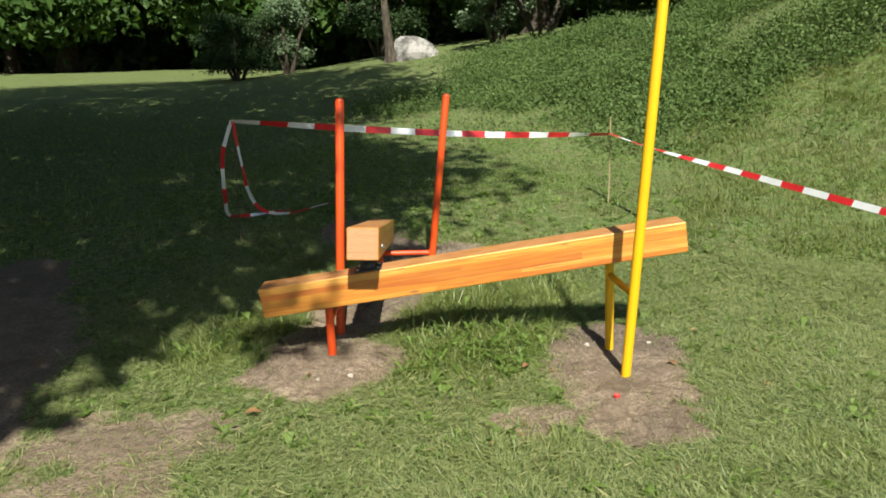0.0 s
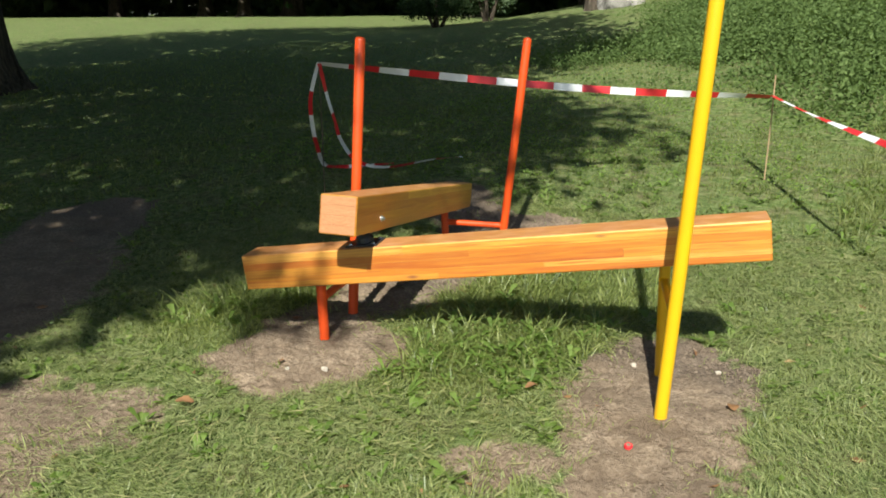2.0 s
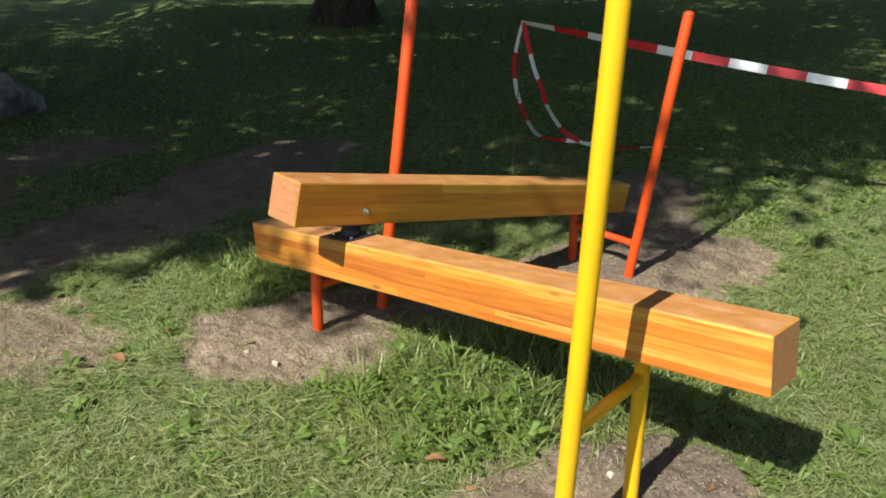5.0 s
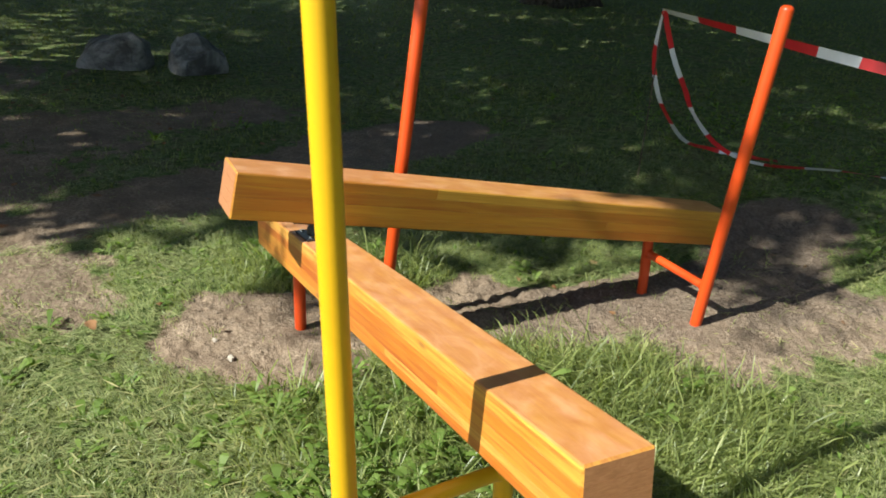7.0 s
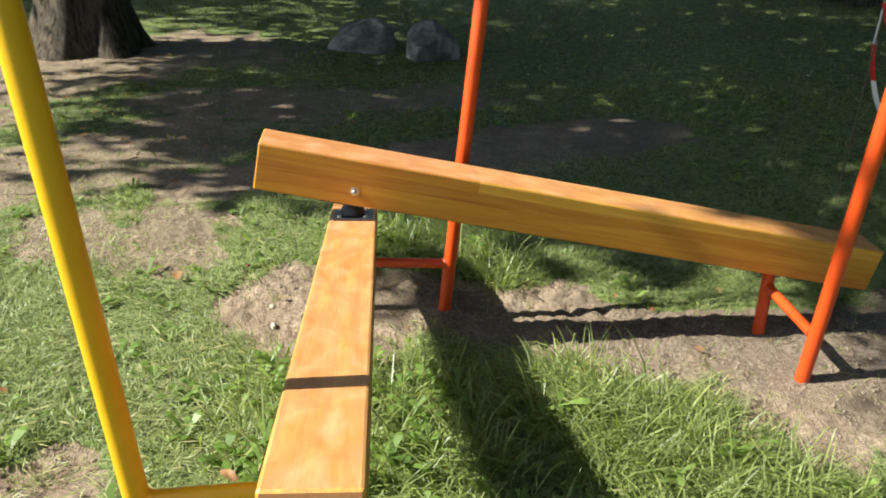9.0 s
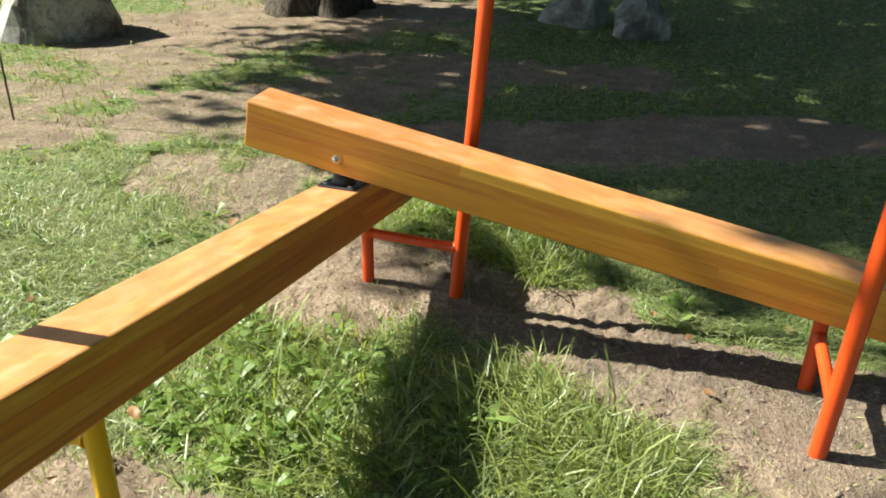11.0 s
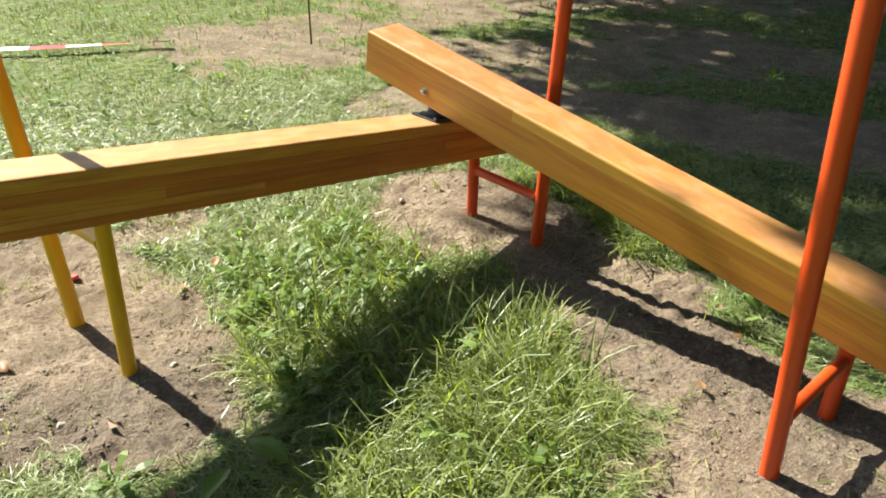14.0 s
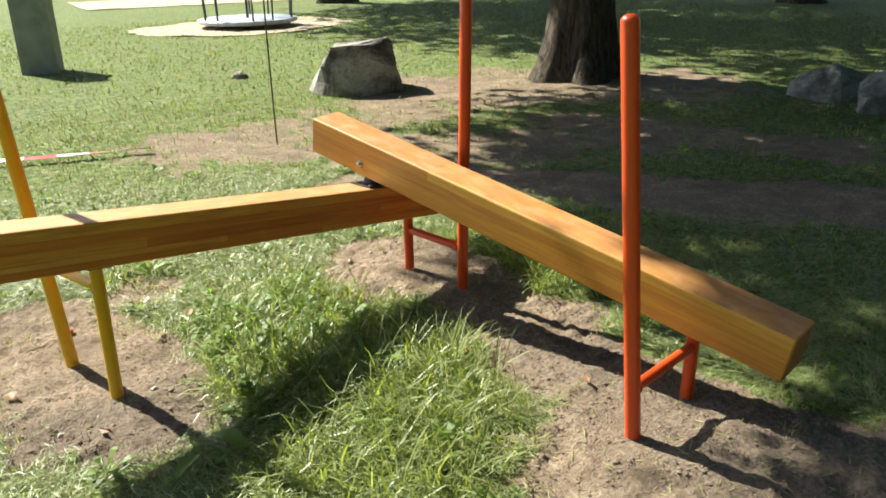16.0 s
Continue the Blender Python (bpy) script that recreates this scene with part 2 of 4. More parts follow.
def ground_material():
    n = Nodes("lawn_and_earth")
    at = n.add("ShaderNodeAttribute")
    at.attribute_name = "bare"
    clod_shade = n.add("ShaderNodeAttribute")
    clod_shade.attribute_name = "clod_shade"
    p = n.coords()
    fine, mid, wide = n.noise(p, 60, 5, 0.65), n.noise(p, 5, 6, 0.65), n.noise(p, 0.6, 4)
    clod = n.noise(p, 150, 3, 0.7)
    earth = n.ramp(mid, (0.30, (0.165, 0.120, 0.082)), (0.5, (0.285, 0.214, 0.150)), (0.7, (0.39, 0.305, 0.218)))
    earth = n.mix(n.ramp(fine, (0.35, (1, 1, 1)), (0.6, (0, 0, 0))), earth, (0.150, 0.108, 0.074))
    earth = n.mix(n.ramp(clod, (0.6, (0, 0, 0)), (0.75, (0.3, 0.3, 0.3))), earth, (0.43, 0.345, 0.25))
    damp = n.noise(p, 2.3, 5, 0.6, 0.8)
    earth = n.mix(n.ramp(damp, (0.48, (0, 0, 0)), (0.66, (0.6, 0.6, 0.6))), earth, (0.14, 0.104, 0.075))
    # turned earth goes darker, with the clods' own shade put into its colour
    self_shade = n.ramp(n.math("ADD", clod_shade.outputs["Fac"], n.math("MULTIPLY", n.math("SUBTRACT", mid, 0.5), 1.6)), (0.25, (0, 0, 0)), (0.75, (0.8, 0.8, 0.8)))
    earth = n.mix(self_shade, earth, n.ramp(fine, (0.35, (0.085, 0.064, 0.048)), (0.62, (0.185, 0.143, 0.108))))
    turf = n.ramp(fine, (0.3, (0.055, 0.08, 0.022)), (0.55, (0.115, 0.16, 0.046)), (0.8, (0.20, 0.235, 0.09)))
    turf = n.mix(n.ramp(wide, (0.35, (0, 0, 0)), (0.7, (0.6, 0.6, 0.6))), turf, (0.13, 0.19, 0.048))
    turf = n.mix(n.ramp(mid, (0.46, (0, 0, 0)), (0.66, (0.75, 0.75, 0.75))), turf, (0.165, 0.135, 0.072))
    speck = n.noise(p, 16, 4, 0.7)
    turf = n.mix(n.ramp(speck, (0.50, (0, 0, 0)), (0.66, (0.8, 0.8, 0.8))), turf, (0.225, 0.245, 0.115))
    turf = n.mix(n.ramp(speck, (0.36, (0.8, 0.8, 0.8)), (0.48, (0, 0, 0))), turf, (0.050, 0.068, 0.024))
    mask = n.ramp(n.math("ADD", at.outputs["Fac"], n.math("MULTIPLY", n.math("SUBTRACT", fine, 0.5), 0.7)), (0.3, (0, 0, 0)), (0.55, (1, 1, 1)))
    n.bump(n.math("ADD", fine, n.math("MULTIPLY", clod, 0.6)), 0.7, 0.024)
    return n.done(n.mix(mask, turf, earth), 0.93, spec=0.15)


def rock_material(name, light, dark):
    n = Nodes(name)
    p = n.coords()
    a, b = n.noise(p, 2.2, 6, 0.65, 0.6), n.noise(p, 26, 5, 0.7)
    col = n.ramp(a, (0.40, dark), (0.55, light), (0.75, tuple(min(1, 1.25 * c) for c in light)))
    col = n.mix(n.ramp(b, (0.5, (0, 0, 0)), (0.7, (0.7, 0.7, 0.7))), col, dark)
    n.bump(n.math("ADD", a, n.math("MULTIPLY", b, 0.4)), 0.8, 0.06)
    return n.done(col, 0.9, spec=0.2)


def bark_material():
    n = Nodes("furrowed_bark")
    p = n.coords((9, 9, 1.6))
    a, b = n.noise(p, 2.0, 6, 0.65, 0.5), n.noise(n.coords(), 30, 4)
    col = n.ramp(a, (0.34, (0.022, 0.017, 0.013)), (0.55, (0.085, 0.066, 0.05)), (0.75, (0.16, 0.13, 0.10)))
    col = n.mix(n.ramp(b, (0.5, (0, 0, 0)), (0.75, (0.5, 0.5, 0.5))), col, (0.09, 0.10, 0.06))
    n.bump(a, 1.0, 0.06)
    return n.done(col, 0.92, spec=0.15)


def plain_material(name, color, rough, metal=0.0, other=None, scale=8.0, bump=0.1):
    n = Nodes(name)
    a, b = n.noise(n.coords(), scale, 5), n.noise(n.coords(), scale * 12, 3)
    other = other or tuple(c * 0.7 for c in color)
    n.bump(b, bump, 0.004)
    return n.done(n.mix(n.ramp(a, (0.4, (0, 0, 0)), (0.7, (1, 1, 1))), color, other), n.math("ADD", n.math("MULTIPLY", b, 0.2), rough - 0.1), metal)


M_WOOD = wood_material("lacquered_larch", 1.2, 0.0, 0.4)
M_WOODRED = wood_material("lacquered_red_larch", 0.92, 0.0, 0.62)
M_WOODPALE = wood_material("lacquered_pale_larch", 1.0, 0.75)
M_ORANGE = paint_material("orange_paint", (0.58, 0.062, 0.008), (0.48, 0.045, 0.007))
M_YELLOW = paint_material("yellow_paint", (0.66, 0.37, 0.006), (0.56, 0.30, 0.006))
M_STEEL = plain_material("zinc_steel", (0.55, 0.55, 0.54), 0.35, 1.0)
M_DARKSTEEL = plain_material("dark_steel", (0.05, 0.05, 0.055), 0.45, 0.4)
M_RED = plain_material("red_film", (0.62, 0.025, 0.03), 0.35, other=(0.52, 0.02, 0.025), bump=0.02)
M_WHITE = plain_material("white_film", (0.78, 0.78, 0.78), 0.35, other=(0.68, 0.68, 0.69), bump=0.02)
M_RUST = plain_material("rusty_rod", (0.11, 0.075, 0.05), 0.8, 0.2)
M_CANE = plain_material("weathered_cane", (0.36, 0.25, 0.14), 0.8)
M_GROUND = ground_material()
M_GRASS = leaf_material("grass_blades", ((0.0, (0.060, 0.085, 0.026)), (0.35, (0.165, 0.205, 0.066)), (0.7, (0.285, 0.325, 0.108)), (1.0, (0.50, 0.50, 0.235))), 0.48, 0.42, 0.36, "Object", 2.6, 0.55)
M_MATTED = leaf_material("matted_blades", ((0.0, (0.085, 0.118, 0.040)), (0.4, (0.180, 0.216, 0.078)), (0.75, (0.28, 0.305, 0.128)), (1.0, (0.44, 0.40, 0.23))), 0.2, 0.45, 0.4, "Object", 2.0, 0.5)
M_LAWN = leaf_material("lawn_blades", ((0.0, (0.046, 0.070, 0.018)), (0.35, (0.120, 0.152, 0.042)), (0.7, (0.21, 0.235, 0.08)), (1.0, (0.40, 0.38, 0.19))), 0.42, 0.5, 0.5, "Object", 1.4, 0.35)
M_STRAW = leaf_material("cut_grass", ((0.0, (0.13, 0.17, 0.05)), (0.6, (0.28, 0.275, 0.12)), (1.0, (0.44, 0.39, 0.20))), 0.2, 0.5)
M_WEED = leaf_material("weed_leaves", ((0.0, (0.075, 0.13, 0.026)), (0.6, (0.165, 0.245, 0.052)), (1.0, (0.28, 0.37, 0.11))), 0.5, 0.46, spec=0.4)
M_NETTLE = leaf_material("bank_leaves", ((0.0, (0.055, 0.090, 0.028)), (0.6, (0.105, 0.155, 0.048)), (1.0, (0.19, 0.25, 0.092))), 0.36, 0.65, 0.5, space="Object", grain=0.9, spec=0.15)
M_CROWN = leaf_material("crown_leaves", ((0.0, (0.025, 0.05, 0.012)), (0.6, (0.05, 0.095, 0.02)), (1.0, (0.10, 0.15, 0.035))), 0.3)
# bush leaves with the canopy's shade put into their dark colour
M_SHADELEAF = leaf_material("shaded_bush_leaves", ((0.0, (0.014, 0.03, 0.01)), (0.6, (0.032, 0.058, 0.018)), (1.0, (0.075, 0.11, 0.04))), 0.2, 0.6)
M_WOODS = leaf_material("woodland_leaves", ((0.0, (0.05, 0.09, 0.03)), (0.6, (0.10, 0.155, 0.05)), (1.0, (0.17, 0.22, 0.08))), 0.3, 0.6)
# pale silvery leaves, with the bushes' sunlit highlights put into their colour
M_SILVERLIT = leaf_material("sunlit_silvery_leaves", ((0.0, (0.06, 0.10, 0.05)), (0.6, (0.12, 0.17, 0.09)), (1.0, (0.24, 0.29, 0.18))), 0.25)
M_COPPER = leaf_material("copper_leaves", ((0.0, (0.22, 0.06, 0.02)), (0.6, (0.38, 0.12, 0.04)), (1.0, (0.45, 0.2, 0.07))), 0.3)
M_DRY = leaf_material("dry_leaves", ((0.0, (0.14, 0.06, 0.03)), (0.6, (0.24, 0.13, 0.06)), (1.0, (0.40, 0.29, 0.14))), 0.1)
M_CLOD = plain_material("earth_clods", (0.215, 0.162, 0.115), 0.95, other=(0.135, 0.10, 0.072), scale=9, bump=0.4)
M_ROCK = rock_material("pale_rock", (0.37, 0.35, 0.315), (0.10, 0.085, 0.07))
M_ROCK2 = rock_material("grey_rock", (0.32, 0.30, 0.275), (0.10, 0.093, 0.083))
M_PEBBLE = plain_material("pale_pebble", (0.42, 0.37, 0.30), 0.85, other=(0.31, 0.27, 0.22), scale=30, bump=0.3)
M_BARK = bark_material()
M_CONCRETE = plain_material("grey_concrete", (0.29, 0.295, 0.285), 0.85, other=(0.21, 0.215, 0.205), scale=5, bump=0.3)
M_LID = plain_material("pale_lid", (0.45, 0.46, 0.46), 0.6)
M_DISC = plain_material("checker_plate", (0.42, 0.45, 0.50), 0.45, 0.3)
M_TUBE = plain_material("dark_tube", (0.09, 0.09, 0.10), 0.4, 0.4)
M_SAND = plain_material("pale_sand", (0.40, 0.32, 0.22), 0.95, other=(0.31, 0.24, 0.16), scale=3, bump=0.4)
M_WALLFAR = plain_material("pale_render", (0.7, 0.68, 0.62), 0.9)


# ---- builders ----
def link_mesh(name, me, material, parent=None, label=""):
    if material is not None and not me.materials:
        me.materials.append(material)
    ob = new(name, me)
    if parent is not None:
        ob.parent = parent
    return tagged(ob, label=label)


def part(name, bm, material, parent=None, label="", soft=False):
    me = bpy.data.meshes.new(name)
    bmesh.ops.recalc_face_normals(bm, faces=bm.faces)
    bm.to_mesh(me)
    bm.free()
    if soft:
        me.shade_smooth()
        me.set_sharp_from_angle(angle=radians(42))
    return link_mesh(name, me, material, parent, label)


def soup(name, verts, faces, material, parent=None, label=""):
    """A mesh of many small pieces from arrays."""
    me = bpy.data.meshes.new(name)
    me.from_pydata(verts, [], faces)
    return link_mesh(name, me, material, parent, label)


def thing(name, label, category, m=None, group="", kind=""):
    ob = new(name)
    if m is not None:
        ob.matrix_world = m
    return tagged(ob, label, category, group, kind)


def sweep(bm, pts, radii, n=18, dome=0, flat_start=True):
    """A round tube through pts with the given radii; dome: rings of a rounded end."""
    pts = [Vector(p) for p in pts]
    radii = list(radii)
    if dome:
        ax, r = (pts[-1] - pts[-2]).normalized(), radii[-1]
        end = pts[-1]
        for k in range(1, dome + 1):
            a = math.pi / 2 * k / (dome + 0.35)
            pts.append(end + ax * r * 0.7 * math.sin(a))
            radii.append(r * math.cos(a))
    rings = []
    side = None
    for i, p in enumerate(pts):
        d = (pts[min(i + 1, len(pts) - 1)] - pts[max(i - 1, 0)]).normalized()
        if side is None:
            side = d.orthogonal().normalized()
        side = (side - d * side.dot(d)).normalized()
        up = d.cross(side)
        rings.append([bm.verts.new(p + (side * math.cos(2 * math.pi * k / n) + up * math.sin(2 * math.pi * k / n)) * radii[i]) for k in range(n)])
    for a, b in zip(rings, rings[1:]):
        for k in range(n):
            bm.faces.new((a[k], a[(k + 1) % n], b[(k + 1) % n], b[k]))
    bm.faces.new(rings[0][::-1])
    bm.faces.new(rings[-1])
    return bm


def box(bm, size, m, bevel=0.0):
    r = bmesh.ops.create_cube(bm, size=1, matrix=m @ Matrix.Diagonal((*size, 1)))
    if bevel:
        es = list({e for v in r["verts"] for e in v.link_edges})
        bmesh.ops.bevel(bm, geom=es, offset=bevel, segments=2, affect="EDGES", profile=0.6)
    return bm


# ---- ground ----
def axis(lo, hi, fine_lo, fine_hi, step, growth=1.16):
    a, s = [fine_hi], step
    while a[-1] < hi:
        s *= growth
        a.append(a[-1] + s)
    b, s = [fine_lo], step
    while b[-1] > lo:
        s *= growth
        b.append(b[-1] - s)
    mid = np.arange(fine_lo, fine_hi, step)
    return np.concatenate([b[::-1][:-1], mid, a])


gx, gy = axis(-900, 900, -5.0, 0.7, 0.016), axis(-900, 900, 1.8, 6.8, 0.016)
GX, GY = np.meshgrid(gx, gy)
GZ = ground_z(GX, GY)
nx, ny = len(gx), len(gy)
idx = np.arange(nx * ny).reshape(ny, nx)
quads = np.stack([idx[:-1, :-1], idx[:-1, 1:], idx[1:, 1:], idx[1:, :-1]], -1).reshape(-1, 4)
ground = soup("ground", np.stack([GX, GY, GZ], -1).reshape(-1, 3), quads, M_GROUND)
ground.data.shade_smooth()
bare = ground.data.attributes.new("bare", "FLOAT", "POINT")
bare.data.foreach_set("value", soil_mask(GX, GY).astype(np.float32).ravel())
clod_shade = ground.data.attributes.new("clod_shade", "FLOAT", "POINT")
clod_shade.data.foreach_set("value", lumpy_dark(GX, GY).astype(np.float32).ravel())
tagged(ground, "mown park lawn with bare trodden earth patches", "ground", kind="structure")


# ---- beams ----
BEAM_W, BEAM_H = 0.163, 0.166


def board_mesh(x0, x1, z0, z1, top, bottom, end0, end1):
    """One glued board of a beam, with rounded outer edges."""
    w, r = BEAM_W / 2, 0.007
    prof = []
    if bottom:
        prof += [(-w, z0 + r), (-w + 0.3 * r, z0 + 0.3 * r), (-w + r, z0), (w - r, z0), (w - 0.3 * r, z0 + 0.3 * r), (w, z0 + r)]
    else:
        prof += [(-w, z0), (w, z0)]
    if top:
        prof += [(w, z1 - r), (w - 0.3 * r, z1 - 0.3 * r), (w - r, z1), (-w + r, z1), (-w + 0.3 * r, z1 - 0.3 * r), (-w, z1 - r)]
    else:
        prof += [(w, z1), (-w, z1)]
    bm = bmesh.new()
    e = 0.005
    stations = ([(x0, e), (x0 + e, 0)] if end0 else [(x0, 0)]) + ([(x1 - e, 0), (x1, e)] if end1 else [(x1, 0)])
    rings = []
    for x, inset in stations:
        ring = []
        for y, z in prof:
            zz = min(z, -inset) if top else z
            zz = max(zz, -BEAM_H + inset) if bottom else zz
            ring.append(bm.verts.new((x, max(-w + inset, min(w - inset, y)), zz)))
        rings.append(ring)
    n = len(prof)
    for a, b in zip(rings, rings[1:]):
        for k in range(n):
            bm.faces.new((a[k], a[(k + 1) % n], b[(k + 1) % n], b[k]))
    bm.faces.new(rings[0])
    bm.faces.new(rings[-1][::-1])
    return bm


def beam(a, b, label, layers, wood, roll=0.0, pale=()):
    """A glued timber beam; a and b: the ends of its top edge on the side of the negative cross axis.
    pale: layer and piece of the boards of pale wood."""
    a, b = Vector(a), Vector(b)
    u = (b - a).normalized()
    side = Vector((0, 0, 1)).cross(u).normalized()
    side = Matrix.Rotation(radians(roll), 3, u) @ side
    up = u.cross(side)
    m = Matrix((u, side, up)).transposed().to_4x4()
    m.translation = a + side * BEAM_W / 2
    ob = thing("balance_beam", label, "beam", m, "balance beams")
    length, gap = (b - a).length, 0.00025
    z = -BEAM_H
    for i, (h, cuts) in enumerate(layers):
        xs = [0.0, *cuts, length]
        for k, (x0, x1) in enumerate(zip(xs, xs[1:])):
            part("board", board_mesh(x0 + (gap if k else 0), x1 - (gap if k < len(xs) - 2 else 0), z + (gap if i else 0), z + h - (gap if i < len(layers) - 1 else 0),
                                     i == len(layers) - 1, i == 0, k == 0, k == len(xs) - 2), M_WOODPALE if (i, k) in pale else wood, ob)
        z += h
    return ob, m, length


beam_a, mat_a, len_a = beam((-2.016, 3.755, 0.420), (0.190, 4.385, 0.739), "orange lacquered glued timber beam resting on painted posts",
                            [(0.030, (0.95,)), (0.022, (1.42,)), (0.038, (0.62, 1.75)), (0.034, (1.1,)), (0.042, (0.8,))], M_WOODRED, pale=((1, 1), (4, 0)))
beam_b, mat_b, len_b = beam((-1.299, 3.731, 0.791), (-1.973, 5.908, 0.387), "orange lacquered glued timber beam lying across another beam",
                            [(0.040, (1.05,)), (0.042, (0.36, 1.6)), (0.042, (1.3,)), (0.042, (0.75,))], M_WOOD, roll=2.2)


def bolt(parent, m):
    bm = bmesh.new()
    sweep(bm, [m @ Vector((0, 0, 0.003)), m @ Vector((0, 0, 0.011))], [0.0105, 0.0100], 6, dome=2)
    head = part("bolt", bm, M_STEEL, parent, "shiny zinc bolt head")
    bm = bmesh.new()
    sweep(bm, [m @ Vector((0, 0, -0.001)), m @ Vector((0, 0, 0.003))], [0.015, 0.0145], 18)
    part("washer", bm, M_STEEL, head, "zinc washer")


# the bolt through the upper beam: its place along the beam and below its top
bolt(beam_b, pose(0.335, -BEAM_W / 2, -0.112, 90, 0, 0))
bolt(beam_b, pose(0.335, BEAM_W / 2, -0.112, -90, 0, 0))


def swivel():
    """The steel joint between the two beams."""
    s = 0.595
    base = mat_a @ Vector((s * len_a / 2.294, 0, 0))
    ob = thing("swivel_joint", "dark steel swivel plate between the two timber beams", "joint", Matrix.Translation(base) @ mat_a.to_3x3().to_4x4())
    bm = bmesh.new()
    box(bm, (0.15, 0.13, 0.008), pose(0, 0, 0.0045), 0.002)
    part("base_plate", bm, M_DARKSTEEL, ob)
    for x in (-0.055, 0.055):
        for y in (-0.045, 0.045):
            bm = bmesh.new()
            sweep(bm, [(x, y, 0.008), (x, y, 0.014)], [0.009, 0.008], 6)
            part("screw", bm, M_STEEL, ob)
    bm = bmesh.new()
    sweep(bm, [(0, 0, 0.008), (0, 0, 0.03), (0.002, 0.0, 0.05)], [0.042, 0.040, 0.030], 24)
    part("bearing", bm, M_DARKSTEEL, ob)
    up = Matrix.Translation(base).inverted() @ Matrix.Identity(4)
    bm = bmesh.new()
    low = mat_a.to_3x3().to_4x4().inverted() @ up @ mat_b
    box(bm, (0.15, 0.13, 0.008), low @ pose(0.302, 0, -BEAM_H - 0.0042), 0.002)
    part("top_plate", bm, M_DARKSTEEL, ob)
    return ob


swivel()


# ---- posts ----
def floor_at(x, y):
    return float(ground_z(np.array([x]), np.array([y]))[0])


def post_frame(label, paint, tall_foot, tall_top, short_foot, short_top, bar_z):
    base = Vector((*tall_foot, floor_at(*tall_foot)))
    ob = thing("post_frame", label, "post frame", Matrix.Translation(base), "painted post frames")
    loc = lambda p: Vector(p) - base
    t0, t1 = Vector((*tall_foot, 0)), Vector(tall_top)
    s0, s1 = Vector((*short_foot, 0)), Vector(short_top)
    under = t0 + (t1 - t0) * (-0.15 / t1.z)
    bm = bmesh.new()
    sweep(bm, [loc(under), loc(t0.lerp(t1, 0.5)), loc(t1)], [0.0255] * 3, 24, dome=5)
    part("tall_post", bm, paint, ob, soft=True)
    bm = bmesh.new()
    sweep(bm, [loc(s0 + (s1 - s0) * (-0.15 / s1.z)), loc(s1)], [0.0235] * 2, 24)
    part("short_post", bm, paint, ob, soft=True)
    bm = bmesh.new()
    a, b = t0.lerp(t1, bar_z / t1.z), s0.lerp(s1, bar_z / s1.z)
    sweep(bm, [loc(a), loc(b)], [0.019] * 2, 20)
    bar = part("crossbar", bm, paint, ob, soft=True)
    d = (b - a).normalized()
    for p, way, r in ((a, d, 0.025), (b, -d, 0.023)):
        bm = bmesh.new()
        sweep(bm, [loc(p + way * (r - 0.004)), loc(p + way * (r + 0.006))], [0.0235, 0.0195], 20)
        part("weld", bm, paint, bar, soft=True)
    bm = bmesh.new()
    box(bm, (0.09, 0.09, 0.006), Matrix.Translation(loc(s1)) @ ((mat_a if label.startswith("yellow") or "low" in label else mat_b).to_3x3().to_4x4()) @ pose(0, 0, -0.002), 0.001)
    part("head_plate", bm, M_DARKSTEEL, ob, "dark steel head plate")
    return ob


def under_beam(m, x, y):
    """The height of a beam's underside over the point (x, y)."""
    o, u = m @ Vector((0, 0, -BEAM_H)), m.to_3x3().col[0]
    k = ((x - o.x) * u.x + (y - o.y) * u.y) / (u.x ** 2 + u.y ** 2)
    return o.z + k * u.z - 0.004


post_frame("orange painted steel post frame under the low beam end", M_ORANGE, (-1.776, 4.278), (-1.748, 4.382, 1.385),
           (-1.680, 3.931), (-1.682, 3.925, under_beam(mat_a, -1.682, 3.925)), 0.22)
post_frame("orange painted steel post frame beside the crossing beam", M_ORANGE, (-1.603, 5.622), (-1.456, 5.643, 1.35),
           (-1.953, 5.524), (-1.965, 5.520, under_beam(mat_b, -1.965, 5.520)), 0.20)
post_frame("yellow painted steel post frame under the high beam end", M_YELLOW, (-0.082, 4.030), (0.048, 3.914, 2.1),
           (-0.192, 4.391), (-0.200, 4.370, under_beam(mat_a, -0.200, 4.370)), 0.43)


# ---- barrier tape ----
def stake(x, y, top, label, material, r=0.006):
    z = floor_at(x, y)
    ob = thing("stake", label, "stake", Matrix.Translation((x, y, z)), "thin stakes")
    bm = bmesh.new()
    sweep(bm, [(0, 0, -0.15), (0.004, 0.003, (top - z) * 0.5), (0.0, 0.006, top - z)], [r, r, r * 0.9], 10)
    part("rod", bm, material, ob, soft=True)
    return ob


